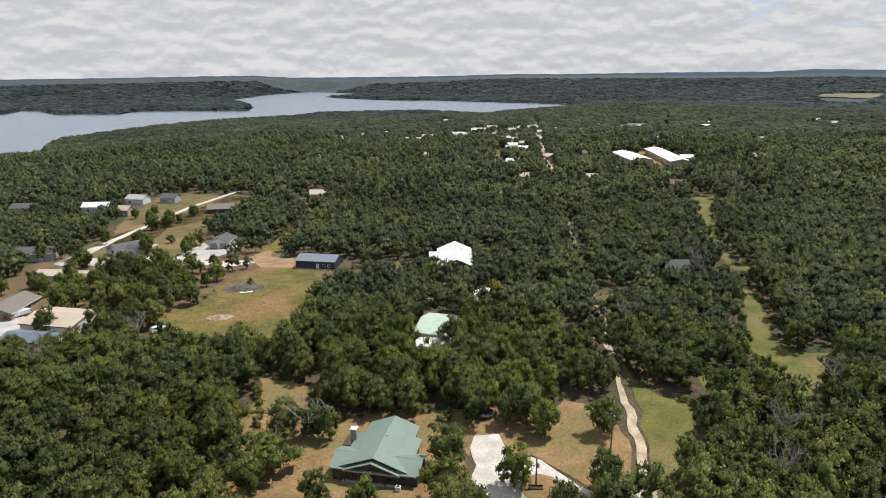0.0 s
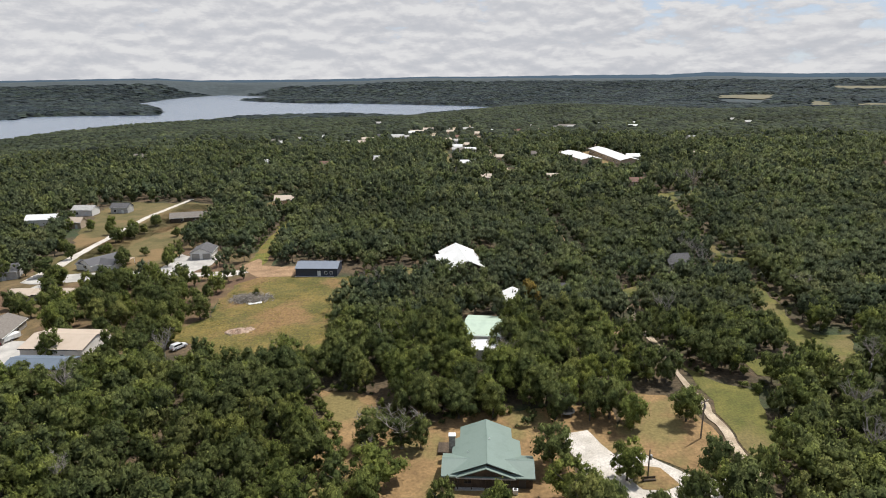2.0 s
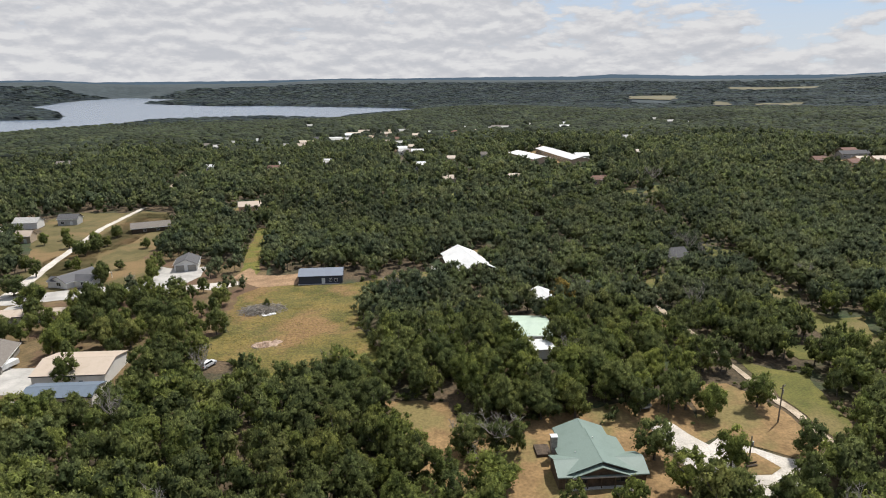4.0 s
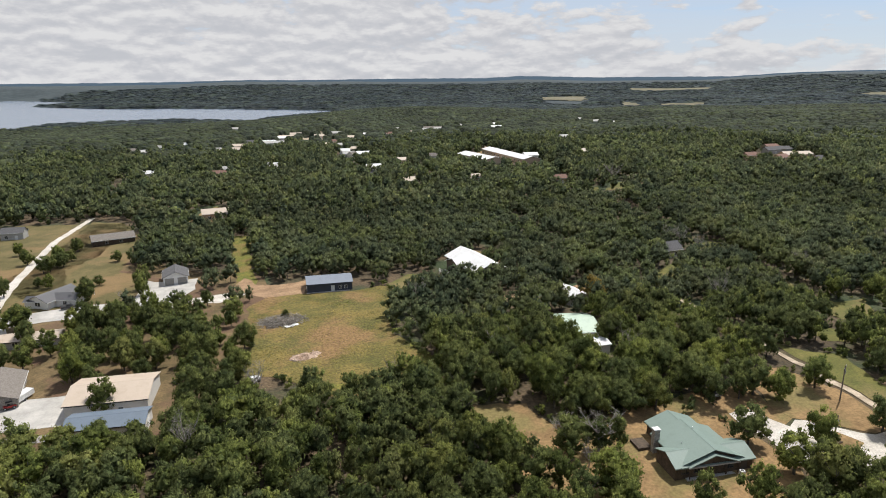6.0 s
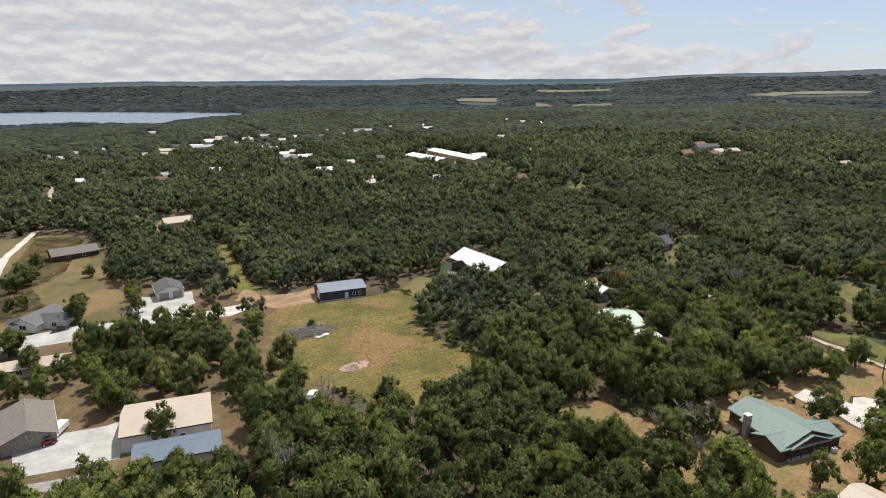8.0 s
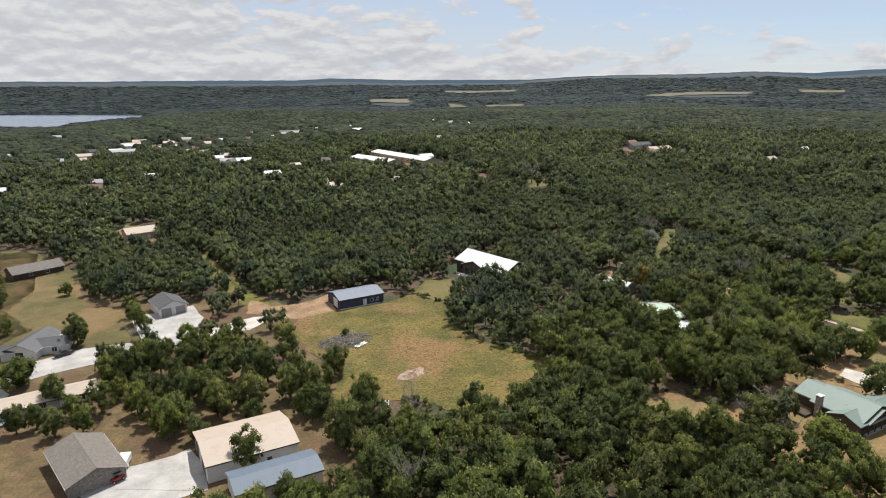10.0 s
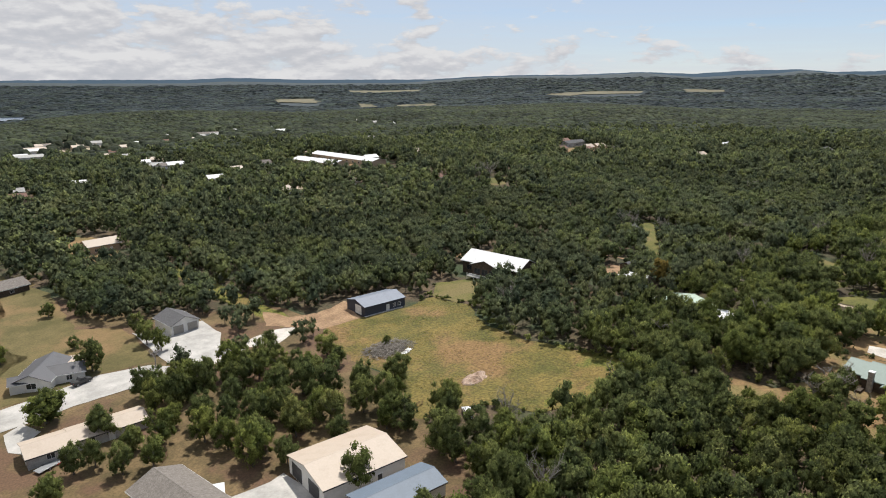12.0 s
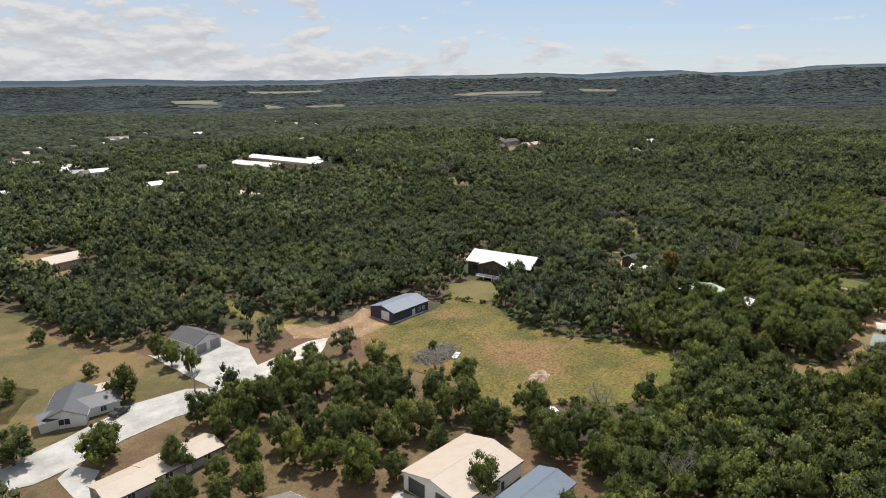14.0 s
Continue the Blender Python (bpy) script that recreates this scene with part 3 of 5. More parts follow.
LANE_S = [(-177.3, 149.9), (-171.9, 150.0), (-163.3, 149.6), (-156.9, 149.0), (-155.8, 146.1), (-162.0, 145.5), (-166.6, 145.0)]
patch("asphalt_lane", LANE_S, M_ASPH, 0.15, "grey asphalt lane behind the blue shed", 0.4, "road")
patch("driveway_spur", [(-193.1, 224.1), (-190.5, 217.5), (-192.2, 215.6), (-192.8, 211.5), (-191.2, 206.1), (-197.1, 212.9), (-197.1, 221.4)], M_CONC, 0.17, "pale concrete spur beside the long house", 0.3, "driveway")
patch("forecourt", FORE, M_CONC, 0.16, "pale concrete forecourt between house and sheds", 0.2, "driveway")
LOOP = [(-12.8, 96.0), (-13.2, 101.0), (-13.0, 105.5), (-14.4, 110.6), (-14.6, 115.3), (-9.6, 116.2), (-7.6, 111.6), (-5.6, 107.6), (-2.7, 109.4), (-0.9, 108.6), (1.6, 106.0), (3.9, 103.6), (6.0, 101.5), (8.2, 100.3), (13.5, 100.7), (18.4, 102.0), (19.4, 100.0), (15.5, 98.2), (11.0, 96.0), (8.5, 93.0), (-3, 91), (-11, 91)]
ISLE = [(-1.4, 104.2), (1.5, 103.5), (3.0, 100.4), (3.6, 98.2), (0.6, 96.8), (-3.1, 97.1), (-4.3, 99.4), (-3.4, 102.4)]
TRACK = [(16.2, 98.9), (17.0, 108.0), (16.9, 114.5), (16.4, 123.7), (14.6, 147.8), (13.2, 163.9), (13.8, 193.3), (14.9, 193.5), (15.5, 164.5), (16.3, 140.0), (18.2, 125.9), (18.9, 114.5), (19.1, 108.0), (19.4, 99.2)]
patch("gravel_drive", LOOP, M_GRAVEL, 0.15, "bright gravel drive in front of the green-roofed house", 0.4, "driveway")
patch("drive_island", ISLE, M_TAN, 0.22, "dry grass island inside the gravel drive", 0.3)
patch("dirt_track", TRACK, M_TRACK, 0.18, "sandy dirt track running back through the wood", 0.5, "road")
CLEARINGS = [RIDE, FIELD, WEST_LAWN, CLEARING, VERGE, CUT, CUT_FAR, GLADE, STRIP, EARTH, HALL_GREEN, BROWN_L, LOOP, TRACK, ROAD_W, APRON, DRIVE, LINK_, FORE, FORE_EAST, LANE_S]
KEEP_OFF = []


# ---- buildings ----
M_GREENROOF = metal_sheet("green_metal_roof", (0.172, 0.228, 0.198), (0.142, 0.192, 0.164), 0.45)
M_PALEGREEN = metal_sheet("pale_green_metal", (0.42, 0.52, 0.42), (0.33, 0.42, 0.34), 0.45)
M_WHITEROOF = metal_sheet("white_metal_roof", (0.66, 0.66, 0.655), (0.54, 0.54, 0.53), 0.5)
M_SLATEROOF = metal_sheet("slate_blue_metal", (0.17, 0.195, 0.24), (0.13, 0.15, 0.19), 0.4)
M_BLUEROOF = metal_sheet("steel_blue_metal", (0.125, 0.16, 0.205), (0.105, 0.135, 0.172), 0.4)
M_CREAMROOF = metal_sheet("cream_metal_roof", (0.47, 0.385, 0.305), (0.41, 0.33, 0.255), 0.5)
M_NAVY = metal_sheet("charcoal_siding", (0.035, 0.042, 0.062), (0.028, 0.032, 0.048), 0.3)
M_WHITEWALL = metal_sheet("off_white_siding", (0.68, 0.66, 0.62), (0.55, 0.53, 0.49), 0.3, 0.6)
M_SHINGLE = surface("grey_shingles", (0.085, 0.083, 0.086), (0.125, 0.122, 0.124), size=0.5, fine=0.2, rough=0.95, bump=0.5, depth=0.03)
M_BROWNSH = surface("weathered_shingles", (0.16, 0.14, 0.122), (0.225, 0.20, 0.175), size=0.6, fine=0.2, rough=0.95, bump=0.5, depth=0.03)
M_DARKROOF = metal_sheet("dark_grey_metal", (0.075, 0.074, 0.08), (0.058, 0.057, 0.062), 0.4, 0.5)
M_DARKWOOD = surface("dark_log_wall", (0.05, 0.036, 0.025), (0.11, 0.078, 0.052), size=0.9, fine=0.12, rough=0.9, bump=0.5, depth=0.03)
M_GREYWALL = surface("grey_clapboard", (0.33, 0.32, 0.30), (0.45, 0.44, 0.42), size=1.2, fine=0.15, rough=0.8, bump=0.2, depth=0.02)
M_STONE = surface("field_stone", (0.20, 0.18, 0.155), (0.36, 0.33, 0.29), size=0.5, fine=0.15, rough=0.95, bump=0.6, depth=0.04)
M_WHITE = plain("white_paint", (0.74, 0.74, 0.72))
M_TRIM = plain("dark_trim", (0.05, 0.05, 0.052))
M_GARAGE = plain("taupe_garage_door", (0.30, 0.28, 0.25))
M_GLASS = bpy.data.materials.new("window_glass")
M_GLASS.use_nodes = True
gp = M_GLASS.node_tree.nodes["Principled BSDF"]
gp.inputs["Base Color"].default_value, gp.inputs["Roughness"].default_value, gp.inputs["IOR"].default_value = (0.02, 0.025, 0.03, 1), 0.08, 1.5


def opening(thing, m, u, w, h, sill, kind, frame_mat, slab_mat):
    """A door or window in a wall whose outer face is the plane y = 0 of m (x along the wall, -y outwards)."""
    if kind == "window":
        win = part("window", box(bmesh.new(), u - w / 2, u + w / 2, -0.03, 0.02, sill, sill + h, m), M_GLASS, thing)
        bm = bmesh.new()
        for a in ((u - w / 2 - 0.09, u - w / 2, sill - 0.09, sill + h + 0.09), (u + w / 2, u + w / 2 + 0.09, sill - 0.09, sill + h + 0.09), (u - w / 2, u + w / 2, sill + h, sill + h + 0.09), (u - w / 2, u + w / 2, sill - 0.09, sill), (u - 0.03, u + 0.03, sill, sill + h)):
            box(bm, a[0], a[1], -0.07, 0.02, a[2], a[3], m)
        part("window_frame", bm, frame_mat, win)
        return
    name = "garage_door" if kind == "garage" else "door"
    door = part(name, box(bmesh.new(), u - w / 2, u + w / 2, -0.04, 0.02, 0.03, h, m), slab_mat, thing)
    bm = bmesh.new()
    for a in ((u - w / 2 - 0.12, u - w / 2, 0, h + 0.12), (u + w / 2, u + w / 2 + 0.12, 0, h + 0.12), (u - w / 2, u + w / 2, h, h + 0.12)):
        box(bm, a[0], a[1], -0.08, 0.02, a[2], a[3], m)
    part("door_frame", bm, frame_mat, door)
    if kind == "garage":
        for i in range(1, 5):
            part("door_panel", box(bmesh.new(), u - w / 2 + 0.06, u + w / 2 - 0.06, -0.07, -0.04, h * (i - 1) / 4 + 0.08, h * i / 4 - 0.04, m), slab_mat, door)


def gable(thing, x, y, turn, length, width, wall_h, rise, wall, roof, over=0.4, gables=(True, True), openings=(), base=0.0, frame_mat=None, slab_mat=None, fascia=None):
    """A gabled block with its ridge along the local x axis, as parts of thing. openings: (side, along, width, height, sill, kind); sides s n e w."""
    m = pose(x, y, base, 0, 0, turn)
    L, W, t = length / 2, width / 2, 0.18
    frame_mat, slab_mat, fascia = frame_mat or M_WHITE, slab_mat or M_WHITE, fascia or M_WHITE
    for s in (-1, 1):
        bm = box(bmesh.new(), -L + t, L - t, min(s * W, s * (W - t)), max(s * W, s * (W - t)), -0.6, wall_h, m)
        part("wall", bm, wall, thing)
        if gables[0 if s < 0 else 1]:
            bm = prism([(-W, -0.6), (W, -0.6), (W, wall_h), (0, wall_h + rise), (-W, wall_h)], -t / 2, t / 2)
            bm.transform(m @ pose(s * (L - t / 2), 0, 0, 0, 0, 90))
            part("gable_wall", bm, wall, thing)
        # roof slab with its eave and verge boards
        k = rise / W
        e = W + over
        bm = prism([(0, wall_h + rise + 0.02), (s * e, wall_h - over * k + 0.02), (s * e, wall_h - over * k + 0.16), (0, wall_h + rise + 0.17)], -L - over, L + over)
        bm.transform(m @ pose(0, 0, 0, 0, 0, 90))
        panel = part("roof_panel", bm, roof, thing)
        bm = box(bmesh.new(), -L - over, L + over, min(-s * e, -s * (e + 0.06)), max(-s * e, -s * (e + 0.06)), wall_h - over * k - 0.1, wall_h - over * k + 0.13, m)
        part("eave_board", bm, fascia, panel)
    bm = prism([(-0.22, wall_h + rise + 0.17 - 0.22 * rise / W), (0, wall_h + rise + 0.215), (0.22, wall_h + rise + 0.17 - 0.22 * rise / W), (0, wall_h + rise + 0.1)], -L - over, L + over)
    bm.transform(m @ pose(0, 0, 0, 0, 0, 90))
    part("ridge_cap", bm, roof, thing)
    turns = {"s": pose(0, -W, 0), "n": pose(0, W, 0, 0, 0, 180), "e": pose(L, 0, 0, 0, 0, 90), "w": pose(-L, 0, 0, 0, 0, -90)}
    for sd, u, w, h, sill, kind in openings:
        opening(thing, m @ turns[sd], u, w, h, sill, kind, frame_mat, slab_mat)


def keep_off(x, y, r):
    KEEP_OFF.append((x, y, r))


# dark metal workshop at the head of the pasture
shed = root("workshop", -91.9, 233.6, 1, label="charcoal metal workshop with a slate-blue roof at the pasture's edge", category="workshop")
gable(shed, 0, 0, 0, 15.8, 10.4, 3.1, 1.3, M_NAVY, M_SLATEROOF, 0.3, openings=(("s", 1.0, 1.0, 2.1, 0, "door"), ("s", 3.6, 0.9, 1.0, 1.0, "window"), ("s", 5.6, 0.9, 1.0, 1.0, "window"), ("w", 1.5, 3.2, 2.8, 0, "garage")), slab_mat=M_WHITE, fascia=M_NAVY)
part("apron", block(-8.2, 8.2, -6.0, -5.25, 0.1, 0.2), M_CONC, shed)
for x in range(-96, -82, 6):
    keep_off(x - 1, 234, 9)

# green-roofed log house
house = root("log_house", -30.8, 105.5, -1, label="dark log house under a broad green metal roof", category="house")
gable(house, 0.2, 4.6, 90, 7.0, 9.2, 2.7, 1.75, M_DARKWOOD, M_GREENROOF, 0.45, openings=(("e", 2, 1.2, 1.1, 0.9, "window"),), frame_mat=M_TRIM, slab_mat=M_TRIM, fascia=M_GREENROOF)
gable(house, 0.3, -1.8, 90, 10.6, 12.0, 2.7, 2.2, M_DARKWOOD, M_GREENROOF, 0.45, openings=(("w", -3.5, 1.2, 1.1, 0.9, "window"), ("w", 0, 1.0, 2.0, 0, "door"), ("w", 3.5, 1.2, 1.1, 0.9, "window")), frame_mat=M_TRIM, slab_mat=M_TRIM, fascia=M_GREENROOF)
gable(house, 0.5, -4.3, 0, 16.0, 6.4, 2.45, 1.25, M_DARKWOOD, M_GREENROOF, 0.4, openings=(("s", -6, 1.4, 1.1, 0.9, "window"), ("s", -3.6, 1.2, 1.1, 0.9, "window"), ("s", 3.2, 1.6, 1.1, 0.9, "window"), ("s", 6.2, 1.0, 2.0, 0, "door")), frame_mat=M_TRIM, slab_mat=M_TRIM, fascia=M_GREENROOF)
part("gable_cladding", (lambda bm: (bm.transform(pose(0.1, -7.75, 0)), bm)[1])(prism([(-4.6, 2.5), (4.6, 2.5), (0, 4.15)], -0.06, 0.06)), M_DARKWOOD, house)
for s in (-1, 1):
    bm = prism([(0, 4.22), (s * 5.2, 2.34), (s * 5.2, 2.48), (0, 4.38)], -8.3, -2.0)
    bm.transform(pose(0.1, 0, 0))
    part("porch_roof", bm, M_GREENROOF, house)
part("porch_beam", block(-5.2, 5.4, -8.25, -8.05, 2.2, 2.42), M_GREYWALL, house)
for i in range(5):
    part("porch_post", block(-5 + i * 2.5, -4.84 + i * 2.5, -8.22, -8.06, -0.1, 2.2), M_DARKWOOD, house)
part("porch_floor", block(-5.4, 5.4, -8.3, -7.55, -0.3, 0.06), M_GREYWALL, house)
chim = part("chimney", block(-6.9, -5.7, 1.2, 2.3, -0.5, 4.9, 0.04), M_STONE, house, "field-stone chimney with a pale cap")
part("chimney_cap", block(-7.0, -5.6, 1.1, 2.4, 4.9, 5.05, 0.02), M_WHITE, chim)
part("deck", block(-9.2, -6.4, 2.6, 6.2, -0.3, 0.5), M_DARKWOOD, house, "brown timber deck")
part("roof_vent", tube(bmesh.new(), (0.8, 0.5, 4.5), (0.8, 0.5, 5.2), 0.1, 0.1, 8), M_WHITE, house)
part("roof_vent", tube(bmesh.new(), (-3.2, -2.2, 3.2), (-3.2, -2.2, 4.0), 0.08, 0.08, 8), M_WHITE, house)
ac = root("air_conditioner", -25.6, 96.4, 0, label="white air-conditioning unit beside the log house", category="air conditioner")
part("case", block(-0.45, 0.45, -0.4, 0.4, 0.12, 1.0, 0.04), M_WHITE, ac)
part("fan_grille", tube(bmesh.new(), (0, 0, 1.0), (0, 0, 1.05), 0.32, 0.3, 16), M_TRIM, ac)
for dx in (-6, 0, 6):
    keep_off(-30.8 + dx, 100, 7), keep_off(-30.8 + dx, 110, 7)

pump = root("cream_outbuilding", -37.3, 79.6, 8, label="outbuilding with a bright cream metal roof near the log house", category="outbuilding")
gable(pump, 0, 0, 90, 9, 8, 2.9, 1.2, M_WHITEWALL, M_CREAMROOF, 0.4, openings=(("e", 0, 2.6, 2.3, 0, "garage"), ("s", 0, 1.0, 2.0, 0, "door")))
keep_off(-37, 80, 8)

# white-roofed house in the wood
hall = root("white_roofed_house", -37.5, 232.0, -79, z=-1.9, label="large house with a bright white metal roof among trees", category="house")
gable(hall, 0, 0.6, 0, 25.2, 12.6, 4.8, 2.8, M_DARKWOOD, M_WHITEROOF, 0.7, openings=(("e", -3, 1.8, 1.6, 1.2, "window"), ("e", 3, 1.8, 1.6, 1.2, "window"), ("s", -9.5, 2.0, 1.6, 1.4, "window"), ("s", 9.5, 2.0, 1.6, 1.4, "window")), frame_mat=M_TRIM)
gable(hall, 0, -4.6, 90, 8.6, 11.6, 4.9, 2.0, M_DARKWOOD, M_WHITEROOF, 0.6, openings=(("w", -3.4, 2.4, 1.9, 1.6, "window"), ("w", 0, 2.4, 1.9, 1.6, "window"), ("w", 3.4, 2.4, 1.9, 1.6, "window")), frame_mat=M_TRIM)
part("deck", block(-6.0, 4.0, -12.2, -9.0, 0.9, 1.15), M_GREYWALL, hall)
for i in range(4):
    part("deck_post", block(-5.9 + i * 3.2, -5.7 + i * 3.2, -12.1, -11.9, -2.5, 2.1), M_WHITE, hall)
part("deck_rail", block(-6.0, 4.0, -12.1, -12.0, 2.0, 2.12), M_WHITE, hall)
part("roof_vent", tube(bmesh.new(), (-4, 3.0, 5.8), (-4, 3.0, 7.2), 0.14, 0.14, 8), M_GREYWALL, hall)
for dx, dy, r_ in ((-4, 12, 7.5), (-1, 4, 7.5), (1, -5, 7.5), (2.5, -12, 7), (-8, 0, 7), (-13, 0, 5), (-17, -4, 5), (-9, 9, 5)):
    keep_off(-37.5 + dx, 232.0 + dy, r_)

# sheds and cabins in the wood
barn = root("green_shed", -29.8, 160.2, -6, z=2.5, label="small shed with a pale green metal roof in the wood", category="shed")
gable(barn, 0, 0, 0, 9.6, 14.0, 2.2, 1.4, M_WHITEWALL, M_PALEGREEN, 0.4, openings=(("s", 0, 2.4, 2.3, 0, "garage"),))
lean = root("white_lean_to", -30.2, 148.6, 4, label="low white metal lean-to beside the green shed", category="shed")
gable(lean, 0, 0, 0, 6.6, 6.0, 2.4, 0.6, M_WHITEWALL, M_WHITEROOF, 0.3, openings=(("s", 0, 1.0, 2.0, 0, "door"),))
cab = root("wood_cabin", -19.8, 184.2, 10, label="weathered cabin with a pale metal roof under oaks", category="cabin")
gable(cab, 0, 0, 90, 9, 6.5, 3.2, 1.3, M_GREYWALL, M_WHITEROOF, 0.4, openings=(("w", 0, 1.0, 2.0, 0, "door"),))
cab2 = root("small_cabin", -5.0, 196.0, 0, label="small dark cabin roof showing among the trees", category="cabin")
gable(cab2, 0, 0, 0, 6, 5, 3.4, 1.2, M_DARKWOOD, M_SHINGLE, 0.4, openings=(("s", 0, 1.0, 2.0, 0, "door"),))
cab3 = root("hidden_house", 42.0, 229.0, 12, label="house with a grey hipped roof deep in the wood", category="house")
gable(cab3, 0, 0, 0, 8.5, 7, 3.2, 2.4, M_GREYWALL, M_SHINGLE, 0.5, openings=(("s", 1, 1.2, 1.2, 0.9, "window"),))
for x, y, r in ((-29.8, 157, 6.5), (-30, 164, 6.5), (-37, 160, 4), (-30.2, 149, 5.0), (-30, 143, 3.5), (-19.8, 184.2, 6), (-21.6, 174.8, 3), (-5, 196, 4.5), (-5, 190, 3), (42, 229, 4.6), (40, 223, 2.5)):
    keep_off(x, y, r)

# garage on the concrete apron
garage = root("garage", -147.8, 259.8, 8.6, label="grey garage with two taupe roller doors and a shingle roof", category="garage")
gable(garage, 0, 0, 90, 11.0, 8.6, 3.1, 1.9, M_WHITEWALL, M_SHINGLE, 0.4, openings=(("w", -2.2, 3.2, 2.8, 0, "garage"), ("w", 2.2, 3.2, 2.8, 0, "garage")), slab_mat=M_GARAGE)
keep_off(-149, 260, 11)

# grey bungalow
bung = root("bungalow", -185.5, 246.5, -10, label="white bungalow with a dark grey metal roof beside the drive", category="house")
gable(bung, 0, 0, 70, 14, 8.5, 2.7, 1.8, M_WHITEWALL, M_DARKROOF, 0.5, openings=(("w", 0, 2.2, 1.4, 0.9, "window"), ("s", 2, 1.2, 1.2, 0.9, "window")))
gable(bung, 4.8, -1.5, 0, 9.0, 7.0, 2.6, 1.3, M_WHITEWALL, M_DARKROOF, 0.4, openings=(("s", 1, 1.2, 1.2, 0.9, "window"),))
gable(bung, -4.0, -3.5, 0, 6.0, 5.0, 2.5, 1.0, M_WHITEWALL, M_DARKROOF, 0.4)
part("porch_roof", block(4.0, 10.5, 1.2, 6.8, 2.6, 2.75), M_CREAMROOF, bung, "flat cream porch roof")
for x in (4.2, 10.3):
    part("porch_post", block(x - 0.08, x + 0.08, 6.5, 6.66, -0.2, 2.6), M_WHITE, bung)
keep_off(-185, 247, 12)

# long cream-roofed house beside the drive
long_ = root("long_house", -183.4, 206.8, 2, label="long low house with a cream metal roof", category="house")
gable(long_, 4.2, 0.4, 0, 14.6, 6.8, 2.5, 1.0, M_GREYWALL, M_CREAMROOF, 0.4, openings=(("s", -4, 1.4, 1.2, 0.9, "window"), ("s", 0, 1.0, 2.0, 0, "door"), ("s", 4, 1.4, 1.2, 0.9, "window"), ("e", 0, 1.4, 1.2, 0.9, "window")), fascia=M_TRIM)
gable(long_, -7.4, 0, 0, 8.2, 7.6, 2.4, 1.1, M_GREYWALL, M_CREAMROOF, 0.4, openings=(("s", 0, 1.4, 1.2, 0.9, "window"), ("w", 0, 3.0, 2.2, 0, "garage")), slab_mat=M_GARAGE, fascia=M_TRIM)
for dx in (-10, -3, 4, 10):
    keep_off(-182 + dx, 208, 6.5)

# cream workshop, blue shed, white lean-to
cream = root("cream_workshop", -147.0, 161.0, -1, label="white metal workshop with a wide cream roof", category="workshop")
gable(cream, 0, 0, 0, 17.5, 14.0, 3.6, 1.5, M_WHITEWALL, M_CREAMROOF, 0.35, openings=(("w", -3.6, 4.2, 3.2, 0, "garage"), ("w", 3.2, 4.2, 3.2, 0, "garage"), ("s", 3, 1.0, 2.1, 0, "door")), slab_mat=M_TRIM, fascia=M_TRIM)
blue = root("blue_shed", -145.0, 147.0, -1, label="pale metal shed with a steel-blue roof", category="shed")
gable(blue, 0, 0, 0, 16.0, 7.6, 3.0, 1.0, M_WHITEWALL, M_BLUEROOF, 0.3, openings=(("e", 0, 2.4, 2.2, 0, "garage"), ("s", 2, 1.2, 0.9, 1.2, "window")), fascia=M_TRIM)
for dx in (-8, 0, 8):
    keep_off(-147 + dx, 160, 8.5), keep_off(-145 + dx, 147, 6)
stone = root("brown_house", -175.5, 171.5, 12, label="house with a weathered brown shingle roof by the forecourt", category="house")
gable(stone, 0, 0, 90, 16, 10, 2.7, 1.9, M_STONE, M_BROWNSH, 0.5, openings=(("s", 2, 1.2, 1.2, 0.9, "window"), ("n", 2, 1.2, 1.2, 0.9, "window")))
keep_off(-175.5, 166, 8), keep_off(-175.5, 177, 8)

# brown house across the lawn
brown = root("brick_house", -187.0, 335.0, 20, label="low brick house with a brown roof beyond the lawn", category="house")
gable(brown, 0, 0, 0, 18, 9, 2.7, 1.9, M_DARKWOOD, M_BROWNSH, 0.5, openings=(("s", -3, 1.2, 1.2, 0.9, "window"), ("s", 3, 1.2, 1.2, 0.9, "window")))
keep_off(-187, 335, 13)


# ---- the town and the scattered houses beyond ----
M_REDROOF = surface("rust_red_roof", (0.15, 0.085, 0.065), (0.22, 0.125, 0.095), size=1.5, fine=0.3, rough=0.9, bump=0.3, depth=0.02)
M_TANWALL = plain("tan_wall", (0.46, 0.36, 0.26), 0.85)
FAR_LABELS = {0: "pale house in the far settlement", 1: "grey-roofed house among far trees", 2: "rust-roofed house among far trees", 3: "cream-roofed house in the far settlement"}


def sight_gap(x, y, width, reach):
    """No trees stand before the thing on the side of the flight."""
    d = math.hypot(x + 110, y - 20)
    ux, uy = (x + 110) / d, (y - 20) / d
    for s in np.arange(-width * 0.3, reach, width * 0.5):
        keep_off(x - ux * s, y - uy * s, width * 0.55)


